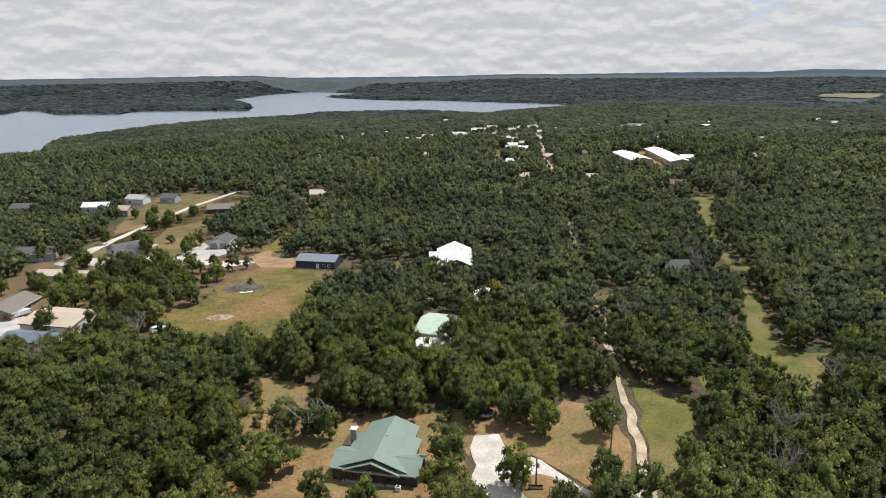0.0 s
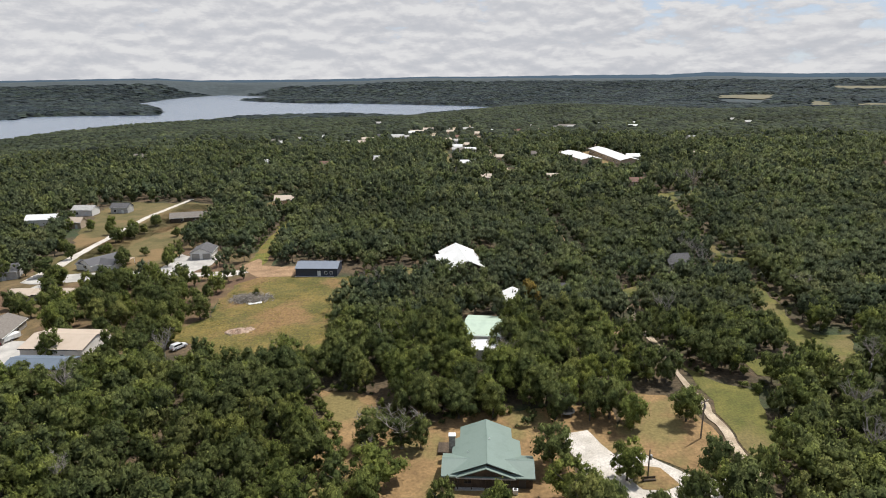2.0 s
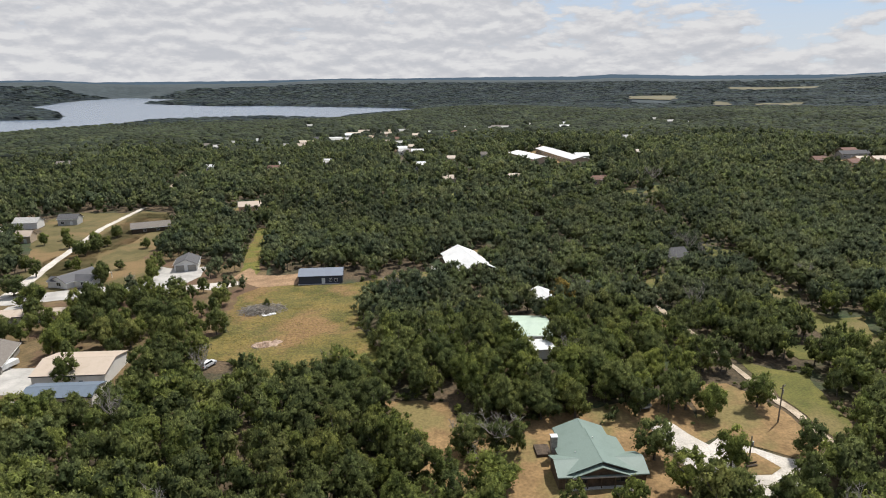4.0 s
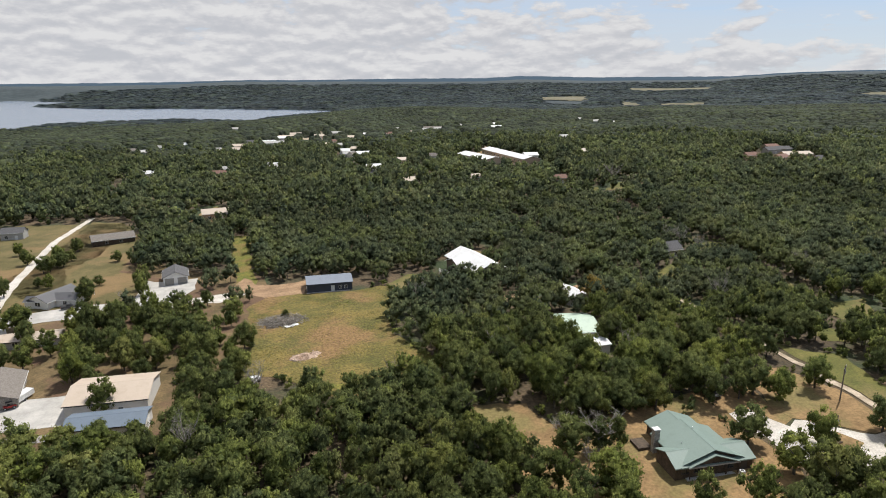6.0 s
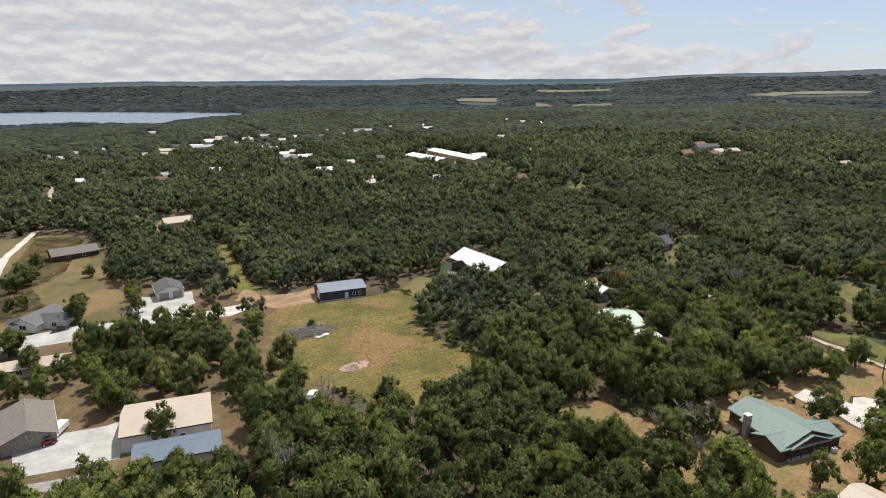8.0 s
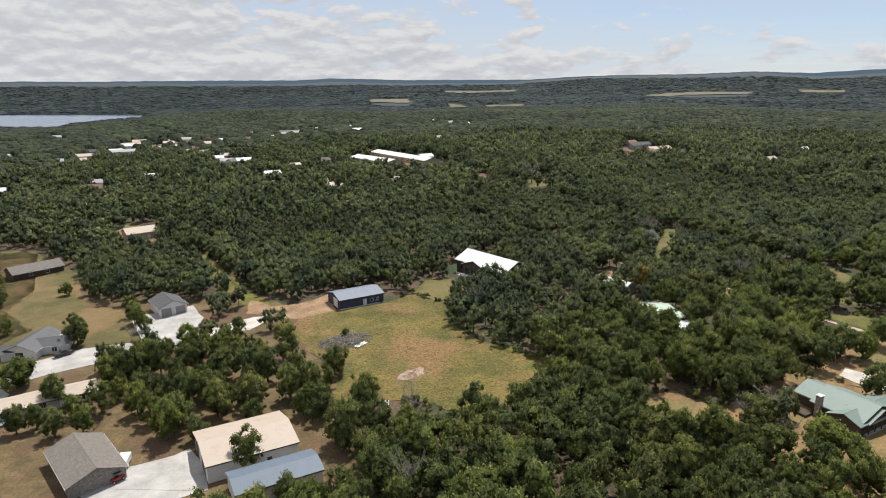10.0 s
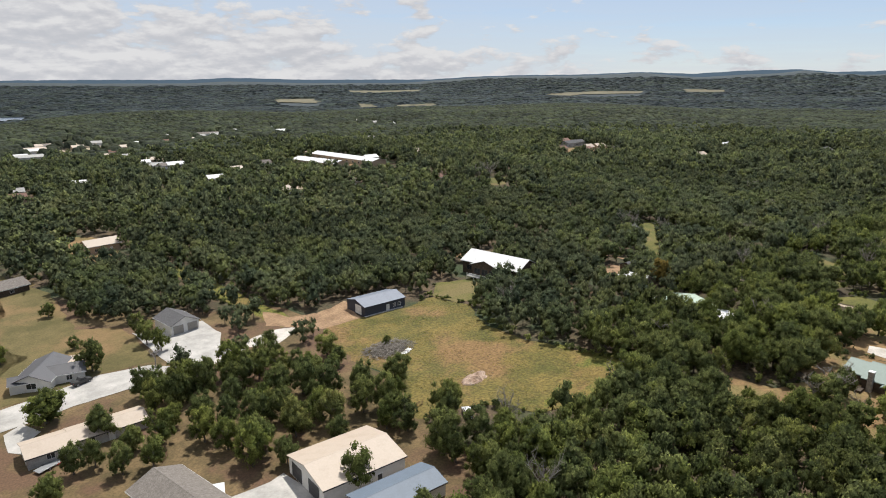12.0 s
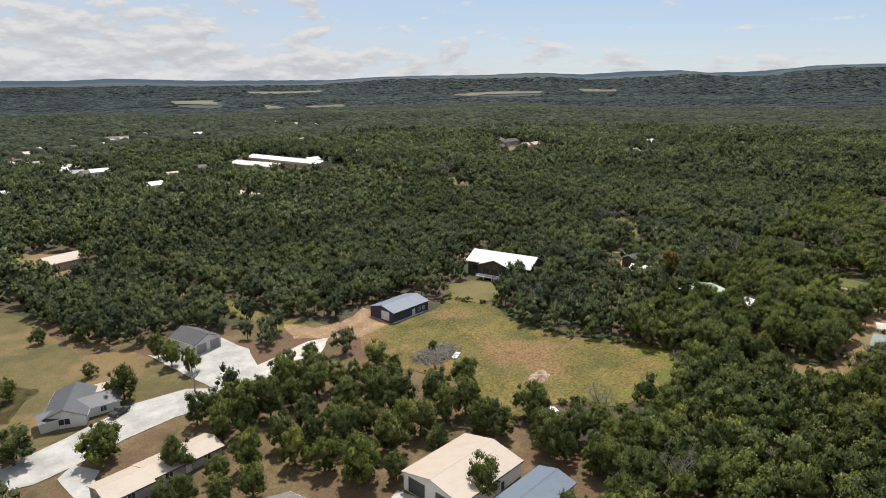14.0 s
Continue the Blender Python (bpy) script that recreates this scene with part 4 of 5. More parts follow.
def far_house(x, y, length, width, turn, look_, wall_h=3.6, rise=2.0, open_=None, name="house"):
    roof = (M_WHITEROOF if (x * 7 + y * 3) % 5 < 2 else M_BROWNSH if (x * 7 + y * 3) % 5 < 3 else M_GREYWALL, M_SHINGLE, M_REDROOF, M_CREAMROOF)[look_]
    wall = (M_WHITEWALL, M_GREYWALL, M_TANWALL, M_TANWALL)[look_]
    h = tagged(root(name, x, y, turn), FAR_LABELS[look_], "house", "houses of the far settlement")
    gable(h, 0, 0, 0, length, width, wall_h, rise, wall, roof, 0.4, openings=(("s", -length * 0.25, 1.4, 1.3, 0.9, "window"), ("s", length * 0.2, 1.1, 2.1, 0, "door")))
    d = math.hypot(x + 110, y - 20)
    sight_gap(x, y, length, (d * 0.075 if open_ is None else open_))
    return h


FAR_HOUSES = [(-117, 794, 26, 11, 5, 0), (-155, 772, 18, 12, 0, 3), (-175, 1006, 12, 9, 0, 0), (-100, 860, 30, 14, 8, 3), (-77, 892, 26, 14, 4, 0), (-46, 635, 11, 8, 0, 0), (-32, 628, 14, 9, 0, 0), (-61, 748, 10, 8, 30, 3), (-47, 784, 12, 8, 0, 2), (-22, 831, 12, 9, 0, 3), (-4, 863, 10, 8, 0, 0), (31, 858, 14, 9, 0, 2), (55, 941, 10, 8, 10, 0), (106, 935, 30, 9, 0, 0), (194, 675, 12, 8, 20, 0), (153, 536, 9, 7, 0, 3), (330, 921, 12, 8, 0, 0), (333, 876, 14, 8, 10, 0), (342, 842, 9, 7, 0, 0), (-264, 755, 10, 8, 0, 0), (-249, 737, 9, 7, 40, 0), (-354, 615, 13, 9, 10, 0), (-212, 563, 9, 7, 0, 0), (-156, 540, 10, 8, 0, 2), (-153, 565, 8, 6, 0, 0), (-115, 572, 9, 7, 0, 0), (-175, 738, 8, 7, 0, 0), (-242, 779, 8, 6, 0, 0), (-310, 326, 14, 9, 10, 1), (-266, 331, 15, 9, 15, 0), (-257, 356, 12, 8, 0, 0), (-242, 322, 8, 6, 0, 3), (-238, 361, 10, 7, 0, 1), (-219, 232, 15, 9, 20, 1), (24, 573, 8, 6, 0, 0), (-7, 558, 9, 7, 0, 3)]
FAR_HOUSES += [(312, 498, 14, 9, 10, 2), (310, 479, 14, 9, -10, 1), (296, 442, 12, 8, 0, 3), (268, 433, 12, 8, 20, 2), (300, 342, 10, 7, 0, 3), (393, 370, 13, 8, 0, 0), (421, 292, 11, 8, 0, 1), (-21, 446, 10, 8, 0, 3), (23, 437, 9, 7, 0, 3), (-144, 376, 14, 9, 10, 3), (188, 890, 18, 10, 0, 0)]
FAR_HOUSES += [(-124, 803, 16, 9, 10, 0), (-107, 848, 14, 9, 0, 0), (-88, 891, 20, 10, 0, 3), (-71, 885, 18, 10, 5, 0), (-62, 860, 12, 8, 0, 3), (-47, 731, 12, 8, 20, 0), (-47, 665, 10, 7, 0, 0), (-36, 682, 12, 8, 0, 3), (-42, 627, 9, 7, 30, 0), (-36, 526, 12, 8, 0, 0), (-40, 488, 9, 7, 0, 1), (-37, 899, 14, 8, 0, 0), (86, 904, 12, 8, 0, 0), (108, 911, 14, 8, 0, 0), (60, 861, 9, 7, 0, 3), (154, 965, 10, 7, 0, 0), (204, 954, 10, 7, 0, 0), (-114, 564, 9, 7, 0, 0), (-158, 735, 12, 8, 0, 3), (-216, 804, 9, 7, 0, 0), (-145, 812, 10, 7, 0, 1), (99, 529, 12, 7, 0, 0), (72, 407, 10, 7, 0, 2), (256, 453, 10, 8, 0, 2), (284, 445, 10, 8, 0, 3), (296, 478, 12, 8, 0, 1), (288, 416, 9, 7, 0, 1)]
for x, y, a, b, turn, kind_ in FAR_HOUSES:
    far_house(x, y, a, b, turn, kind_)
# school: two long white-roofed wings round a yard
SCHOOL = [(58.0, 542.1), (85.5, 544.9)]
for (x, y), a, b, turn, lab in ((SCHOOL[0], 52, 17, -78, "broad white-roofed school wing"), (SCHOOL[1], 86, 15, -84, "long white-roofed school wing with tan walls")):
    w_ = tagged(root("school_wing", x, y, turn), lab, "school", "school wings")
    gable(w_, 0, 0, 0, a, b, 4.0, 1.8, M_TANWALL, M_WHITEROOF, 0.6, openings=[("s", u, 2.0, 1.4, 1.0, "window") for u in np.arange(-a / 2 + 5, a / 2 - 3, 8)])
    for u in np.linspace(-a / 2, a / 2, 8):
        sight_gap(x + u * math.cos(radians(turn)), y + u * math.sin(radians(turn)), 17, 38)
YARDS = [[(67.4, 600.2), (86.3, 614.8), (78.1, 514.4), (63.6, 523.0)], [(-113.1, 817.1), (-54.2, 963.7), (-28.2, 816.9), (-57.4, 745.0), (-93.6, 775.6)], [(-62.3, 1271.2), (-54.3, 1285.3), (-21.2, 816.6), (-11.2, 572.2), (-2.6, 499.9), (-0.5, 449.9), (-5.9, 450.4), (-13.6, 552.7), (-25.3, 741.0)],
         [(-61.8, 655.9), (-57.2, 655.3), (-46.2, 502.9), (-51.8, 496.9)], [(128.2, 978.2), (134.4, 977.5), (94.7, 632.6), (89.8, 633.8)], [(72.9, 377.6), (86.7, 380.4), (80.0, 348.4), (68.7, 342.9)], [(-147.2, 413.1), (-132.8, 394.9), (-139.6, 363.9), (-149.4, 353.5), (-160.8, 373.1)], [(274.4, 470.0), (316.9, 446.2), (279.1, 415.4), (229.4, 430.0)],
         [(102.3, 389.3), (121.3, 387.5), (97.8, 365.2), (86.4, 367.8)], [(-223.0, 483.5), (-231.6, 571.7), (-227.7, 563.8), (-215.2, 467.2)]]
YARD_MAT = (M_TAN, M_TRACK, M_TRACK, M_GREEN, M_TRACK, M_GREEN, M_TAN, M_TAN, M_GREEN, M_TRACK)
for p, m_, lab in zip(YARDS, YARD_MAT, ("bare tan school yard", "pale gravel lot in the far settlement", "pale straight road through the far settlement", "narrow strip of green grass", "pale lane behind the school", "grass opening in the wood", "tan yard of a far house", "tan yard among far houses", "grass opening in the wood", "pale lane through the wood")):
    patch("clearing_far", p, m_, 0.2, lab, 1.5)
CLEARINGS += YARDS
LEFT_LAWN = [(-214.1, 272.0), (-232.9, 306.4), (-256.8, 376.3), (-246.9, 393.3), (-190.4, 378.4), (-175.1, 339.6), (-194.6, 291.3), (-186.6, 265.1), (-197.7, 251.8)]
patch("lawn_far", LEFT_LAWN, M_PARK, 0.1, "open yellow-green lawn between far houses", 1.5)
LANE_FAR = [(12.6, 190.1), (10.8, 215.2), (8.4, 265.1), (4.4, 326.3), (5.5, 326.3), (9.7, 265.1), (12.4, 215.3), (14.0, 190.4)]
patch("dirt_track_far", LANE_FAR, M_DIRT, 0.2, "faint dirt track running on through the wood", 0.8, "road")
LANE_HALL = [(-34.9, 263.6), (-27.7, 264.1), (-21.7, 251.2), (-22.0, 242.9), (-29.0, 244.8)]
patch("yard_hall", LANE_HALL, M_TAN, 0.15, "tan yard behind the white-roofed house", 0.8)
DIRT_SPOTS = [[(-40.2, 202.0), (-30.6, 200.8), (-33.4, 189.7), (-40.2, 191.7)], [(-6.8, 206.3), (2.6, 210.6), (-0.9, 201.1), (-9.6, 197.1)], [(8.3, 168.3), (14.5, 167.3), (9.4, 160.6), (5.1, 161.3)], [(-8.0, 204.4), (3.0, 202.9), (-19.8, 189.5), (-28.7, 191.4)]]
for p in DIRT_SPOTS:
    patch("bare_patch", p, M_DIRT, 0.15, "bare brown earth in a gap between trees", 0.6)
for x, y in ((-36, 195), (-3, 204), (9, 164), (-15, 196), (-29, 254)):
    sight_gap(x, y, 7, 9)
for k in range(7):
    sight_gap(-218 - k * 2, 470 + k * 15, 7, 16)
CLEARINGS += [LEFT_LAWN, LANE_FAR, LANE_HALL] + DIRT_SPOTS


# ---- trees ----
OCTA = [(0, 2, 4), (2, 1, 4), (1, 3, 4), (3, 0, 4), (2, 0, 5), (1, 2, 5), (3, 1, 5), (0, 3, 5)]


def ball(fine):
    bm = bmesh.new()
    if fine:
        bmesh.ops.create_icosphere(bm, subdivisions=1, radius=1)
    else:
        for p in ((1, 0, 0), (-1, 0, 0), (0, 1, 0), (0, -1, 0), (0, 0, 1), (0, 0, -1)):
            bm.verts.new(p)
        bm.verts.ensure_lookup_table()
        for f in OCTA:
            bm.faces.new([bm.verts[i] for i in f])
    tri = np.array([[v.co[:] for v in f.verts] for f in bm.faces])
    bm.free()
    return tri


BALLS = ball(False), ball(True)


def crown_template(seed, n, size, lobes=15, flat=0.62, fine=0, lobe=1.0, taper=0.1):
    """n leaf sprays (triangles) on the lobes of a ragged crown of radius 1, its centre at z = 0, squashed to flat: corners, and the way they face."""
    r = np.random.RandomState(seed)
    c = r.normal(size=(lobes, 3))
    c[:, 2] += 0.35
    c /= np.linalg.norm(c, axis=1)[:, None]
    bulge = 1 + 0.16 * np.sin(c @ r.normal(size=3) * 2.6 + r.uniform(0, 6)) + 0.10 * np.sin(c @ r.normal(size=3) * 4.4)
    c *= (r.uniform(0.50, 0.86, lobes) * bulge)[:, None]
    c[0] = (0, 0, 0.02)
    rad = r.uniform(0.15, 0.30, lobes) * lobe
    rad[0] = 0.60
    w = rad ** 2
    w[0] *= 0.35
    pick = r.choice(lobes, n, p=w / w.sum())
    d = r.normal(size=(n, 3))
    d[:, 2] += 0.4
    d /= np.linalg.norm(d, axis=1)[:, None]
    reach = np.where(r.rand(n) < 0.14, r.uniform(1.05, 1.5, n), r.uniform(0.78, 1.08, n))
    p = c[pick] + d * (rad[pick] * reach)[:, None]
    p[:, :2] *= (1 - taper * p[:, 2:3])
    p[:, 2] *= flat
    face = 0.62 * d + 0.6 * p / np.linalg.norm(p, axis=1)[:, None] + r.normal(size=(n, 3)) * 0.2
    nrm = d + r.normal(size=(n, 3)) * 0.5
    nrm /= np.linalg.norm(nrm, axis=1)[:, None]
    a = np.cross(nrm, r.normal(size=(n, 3)))
    a /= np.linalg.norm(a, axis=1)[:, None]
    b = np.cross(nrm, a)
    s = size * r.uniform(0.5, 1.5, n)
    out = np.empty((n, 3, 3))
    for i, ang in enumerate((0.0, 2.1, 4.2)):
        k = s * r.uniform(0.6, 1.3, n)
        out[:, i] = p + a * (np.cos(ang) * k)[:, None] + b * (np.sin(ang) * k)[:, None]
    # the dense inside of each lobe
    inner = BALLS[fine][None] * (rad * 0.80)[:, None, None, None]
    inner = inner * (1 + 0.22 * np.sin(BALLS[fine][None] @ r.normal(size=(3, 3)) * 4 + c[:, None, None, :1] * 9).mean(-1, keepdims=True)) + c[:, None, None, :]
    inner[..., :2] *= (1 - taper * inner[..., 2:3])
    inner[..., 2] *= flat
    inner = inner.reshape(-1, 3, 3)
    core = (inner - np.repeat(c * np.array([1, 1, flat]), len(BALLS[fine]), 0)[:, None]).reshape(-1, 3)
    core = 0.62 * core / np.linalg.norm(core, axis=1)[:, None] + 0.6 * inner.reshape(-1, 3) / np.linalg.norm(inner.reshape(-1, 3), axis=1)[:, None]
    face = np.concatenate((np.repeat(face, 3, 0), core))
    return np.concatenate((out, inner)), (face / np.linalg.norm(face, axis=1)[:, None]).reshape(-1, 3, 3)


def scatter(templates, xs, ys, radius, tall, seed):
    """All corners of crowns at the places given: crown radius, whole height of the tree."""
    r = np.random.RandomState(seed)
    zs = land(xs, ys)
    out, facing = [], []
    pick = r.randint(0, len(templates), len(xs))
    ang = r.uniform(0, 6.283, len(xs))
    for k, (tp, fc) in enumerate(templates):
        i = np.where(pick == k)[0]
        if not len(i):
            continue
        c, s = np.cos(ang[i])[:, None, None], np.sin(ang[i])[:, None, None]
        x, y, z = tp[None, :, :, 0], tp[None, :, :, 1], tp[None, :, :, 2]
        rr, hh = radius[i][:, None, None], tall[i][:, None, None]
        crown = hh * 0.46
        v = np.stack(((x * c - y * s) * rr + xs[i][:, None, None], (x * s + y * c) * rr + ys[i][:, None, None], z / 0.62 * crown + hh * 0.52 + zs[i][:, None, None]), -1)
        out.append(v.reshape(-1, 3))
        fx, fy = fc[None, :, :, 0], fc[None, :, :, 1]
        facing.append(np.stack((fx * c - fy * s, fx * s + fy * c, np.broadcast_to(fc[None, :, :, 2], v.shape[:3])), -1).reshape(-1, 3))
    return np.concatenate(out), np.concatenate(facing)


def trunk_mesh(seed, dead=False):
    """Trunk and limbs of a tree 10 m high with a crown 4 m in radius."""
    rnd = random.Random(seed)
    bm = bmesh.new()
    top = Vector((rnd.uniform(-0.4, 0.4), rnd.uniform(-0.4, 0.4), 4.2))
    tube(bm, (0, 0, -0.4), (0, 0, 0.5), 0.34, 0.25, 8)
    tube(bm, (0, 0, 0.45), top, 0.25, 0.17, 8)
    for i in range(7 if dead else 6):
        a = i * 1.05 + rnd.uniform(-0.3, 0.3)
        start = Vector((0, 0, 0.4)).lerp(top, rnd.uniform(0.6, 1.0))
        mid = start + Vector((math.cos(a) * rnd.uniform(1.0, 1.8), math.sin(a) * rnd.uniform(1.0, 1.8), rnd.uniform(1.0, 2.0)))
        tip = mid + Vector((math.cos(a + rnd.uniform(-0.5, 0.5)) * rnd.uniform(0.8, 1.6), math.sin(a + rnd.uniform(-0.5, 0.5)) * rnd.uniform(0.8, 1.6), rnd.uniform(1.0, 2.2)))
        tube(bm, start, mid, 0.12, 0.08, 5)
        tube(bm, mid, tip, 0.08, 0.03, 5)
        for _ in range(9 if dead else 2):
            p = start.lerp(mid, rnd.uniform(0.4, 1)) if rnd.random() < 0.4 else mid.lerp(tip, rnd.uniform(0, 1))
            q = p + Vector((rnd.uniform(-1.3, 1.3), rnd.uniform(-1.3, 1.3), rnd.uniform(0.2, 1.5)))
            tube(bm, p, q, 0.045, 0.012, 4)
            if dead:
                for _ in range(2):
                    w = p.lerp(q, rnd.uniform(0.3, 0.9))
                    tube(bm, w, w + Vector((rnd.uniform(-0.7, 0.7), rnd.uniform(-0.7, 0.7), rnd.uniform(0.0, 0.8))), 0.025, 0.008, 3)
    me = bpy.data.meshes.new("trunk")
    bm.to_mesh(me)
    bm.free()
    me.materials.append(M_DEAD if dead else M_BARK)
    return me


TREE_KINDS = []
for k, (lab, n, sz, flat, mat) in enumerate((("broad oak with a dense dark green crown", 2000, 0.043, 0.62, M_LEAF), ("oak with a loose uneven green crown", 1750, 0.043, 0.62, M_LEAF), ("tall narrow oak with ragged foliage", 1750, 0.043, 0.62, M_LEAF), ("oak with an open airy crown", 1400, 0.043, 0.62, M_LEAF), ("round-headed oak in full leaf", 2000, 0.043, 0.62, M_LEAF))):
    tp, fc = crown_template(40 + k, n, sz, 42 + k * 3, lobe=(1.0, 0.95, 0.9, 0.8, 1.05)[k])
    tp = tp * np.array([4.0, 4.0, 4.6 / 0.62]) + np.array([0, 0, 5.0])
    TREE_KINDS.append((lab, soup("crown", tp, mat, outward=fc), trunk_mesh(60 + k)))
PROTO = {}


def tree(kind, x, y, radius, tall, turn, group="woodland oaks"):
    lab, crown, trunk = TREE_KINDS[kind]
    m = pose(x, y, height(x, y), 0, 0, turn) @ Matrix.Diagonal((radius / 4, radius / 4, tall / 10, 1))
    if kind not in PROTO:
        t = tagged(new("oak_tree"), lab, "tree", group)
        for nm, me in (("trunk", trunk), ("crown", crown)):
            o = new(nm, me)
            o.parent = t
        t.matrix_basis = m
        PROTO[kind] = t
        return t
    t = PROTO[kind].copy()
    scene.collection.objects.link(t)
    for o in PROTO[kind].children:
        c = o.copy()
        scene.collection.objects.link(c)
        c.parent = t
    t.matrix_basis = m
    t["group"] = group
    return t


# lone trees on the lawns and yards: x, y, crown radius, height
LONE = [(-188.9, 220.9, 4.0, 7.5), (-201.0, 233.1, 4.2, 8.0), (-174.8, 243.5, 3.1, 9.0), (-175.4, 262.8, 1.8, 4.0), (-158.8, 252.0, 2.7, 7.5), (-169.1, 219.4, 2.5, 8.0), (-168.8, 209.2, 2.8, 9.0), (-171.4, 195.3, 2.8, 8.0), (-164.7, 207.7, 2.6, 9.0), (-162.5, 196.8, 3.0, 8.0), (-154.4, 199.0, 2.8, 8.0), (-161.7, 183.8, 3.0, 8.0), (-160.2, 174.7, 3.5, 10.0), (-148.8, 179.0, 3.0, 9.0), (-153.8, 188.2, 3.4, 9.0), (-140.9, 177.8, 3.4, 9.0), (-132.3, 178.1, 3.2, 9.0), (-127.6, 176.3, 3.0, 9.0), (-127.0, 169.3, 1.8, 6.0), (-148.1, 155.3, 3.3, 8.5), (-156.8, 209.3, 3.2, 10.0), (-148.5, 215.7, 3.4, 10.0), (-148.3, 207.0, 3.0, 9.0), (-138.5, 195.4, 3.4, 9.0), (-134.3, 190.3, 3.4, 9.0), (-128.3, 185.1, 3.0, 9.0), (-157.0, 244.8, 2.0, 7.0)]
LONE += [(-50.3, 98.3, 4.2, 8.5), (-52.9, 111.2, 4.0, 8.0), (-18.1, 104.5, 3.8, 8.5), (-16.5, 94.0, 3.8, 8.5), (-5.3, 100.0, 3.2, 8.0), (10.4, 100.7, 3.0, 8.0), (11.3, 119.5, 3.4, 8.5), (-4.3, 120.6, 3.6, 9.0), (-43.4, 110.4, 2.2, 7.5), (-63.9, 102.9, 4.0, 9.0), (-0.5, 117.1, 3.0, 8.0), (-15.6, 120.4, 3.5, 9.0)]
LONE += [(-202.0, 287.1, 2.6, 7.0), (-196.9, 295.0, 2.8, 6.5), (-199.0, 322.8, 2.6, 6.0), (-240.3, 311.7, 2.6, 7.0), (-213.9, 266.4, 2.4, 7.0), (-222.6, 321.6, 2.4, 6.0), (-228.6, 312.4, 2.2, 6.5), (-246.2, 294.6, 3.0, 8.0)]
LONE += [(-199.4, 295.2, 2.4, 6.0), (-197.6, 267.7, 1.8, 4.0), (-213.2, 303.6, 2.4, 7.0), (-196.6, 304.4, 2.0, 5.0), (-176.7, 297.0, 2.0, 5.0)]
LONE += [(-188.1, 195.2, 2.4, 7.0), (-184.3, 195.0, 2.2, 6.5), (-180.8, 189.0, 2.4, 7.0), (-175.5, 187.1, 2.6, 7.0), (-193.4, 186.2, 2.6, 7.5), (-177.1, 196.4, 2.2, 6.0), (-153.7, 218.4, 2.0, 6.5), (-151.0, 209.5, 2.2, 7.0), (-144.4, 215.7, 2.2, 7.0), (-139.7, 214.3, 2.2, 7.0), (-132.9, 225.8, 2.0, 6.0), (-164.4, 189.8, 2.8, 8.0), (-158.5, 191.4, 2.6, 8.0)]
LONE += [(-200.4, 301.3, 2.8, 8.1), (-199.9, 288.8, 2.3, 7.1), (-193.1, 264.5, 2.0, 5.7), (-198.6, 320.5, 2.2, 6.2), (-205.6, 257.9, 2.5, 7.6), (-187.7, 221.9, 2.8, 8.1), (-180.7, 205.7, 2.7, 7.6), (-158.8, 259.7, 2.2, 7.6), (-265.1, 334.7, 2.8, 8.6), (-246.2, 325.6, 2.7, 8.1), (-214.7, 230.1, 2.7, 8.1), (-161.4, 210.2, 2.2, 7.1)]
rnd = random.Random(5)
keep_off(-115, 162, 4.5), keep_off(-119, 157, 4.0), keep_off(-112, 156, 4.5), keep_off(-109, 150, 4.5)
LONE = [(x, y, r * 1.2, h * 1.05) for x, y, r, h in LONE]
for x, y, r, h in LONE:
    tree(rnd.choice((0, 1, 1, 2, 4)), x, y, r, h, rnd.uniform(0, 360), "lone oaks on the lawns")
    keep_off(x, y, r * 0.9)

# the woods, on a shaken grid
rs = np.random.RandomState(11)


def grid(x0, x1, y0, y1, pitch):
    a, b = np.meshgrid(np.arange(x0, x1, pitch), np.arange(y0, y1, pitch * 0.87))
    a = a + (np.arange(a.shape[0]) % 2)[:, None] * pitch / 2
    return a.ravel() + rs.uniform(-0.33, 0.33, a.size) * pitch, b.ravel() + rs.uniform(-0.33, 0.33, a.size) * pitch


def off_limits(x, y):
    bad = np.zeros(len(x), bool)
    for poly in CLEARINGS:
        px, py = np.array(poly).T
        near = (x > px.min() - 4) & (x < px.max() + 4) & (y > py.min() - 4) & (y < py.max() + 4)
        i = np.where(near)[0]
        if len(i):
            bad[i] |= inside(x[i], y[i], poly) | (away(x[i], y[i], poly) < 1.6)
    for cx, cy, r in KEEP_OFF:
        bad |= np.hypot(x - cx, y - cy) < r
    return bad


X, Y = grid(-290, 190, 66, 340, 5.7)
ok = (Y > 0.45 * X + 72) & (X > -1.05 * Y - 30) & ~off_limits(X, Y)
ok &= ~(inside(X, Y, GROVE) & ((rs.rand(len(X)) < 0.42) | (X < -168)))
ok &= ~(inside(X, Y, YARD) & (rs.rand(len(X)) < 0.6))
X, Y = X[ok], Y[ok]
R = rs.uniform(2.5, 4.9, len(X))
H = R * rs.uniform(1.0, 1.5, len(X)) + 4.0
in_grove = inside(X, Y, GROVE)
R, H = np.where(in_grove, R * 0.84, R), np.where(in_grove, H * 0.84, H)
rank = np.minimum(np.hypot(X + 35, Y - 112), np.hypot(X + 150, Y - 175))
order = np.argsort(rank)
WX, WY = X[Y < 235], Y[Y < 235]
near, rest = order[:300 - len(LONE)], order[300 - len(LONE):]
for i in near:
    tree(int(rs.randint(0, 5)), X[i], Y[i], R[i], H[i], rs.uniform(0, 360))


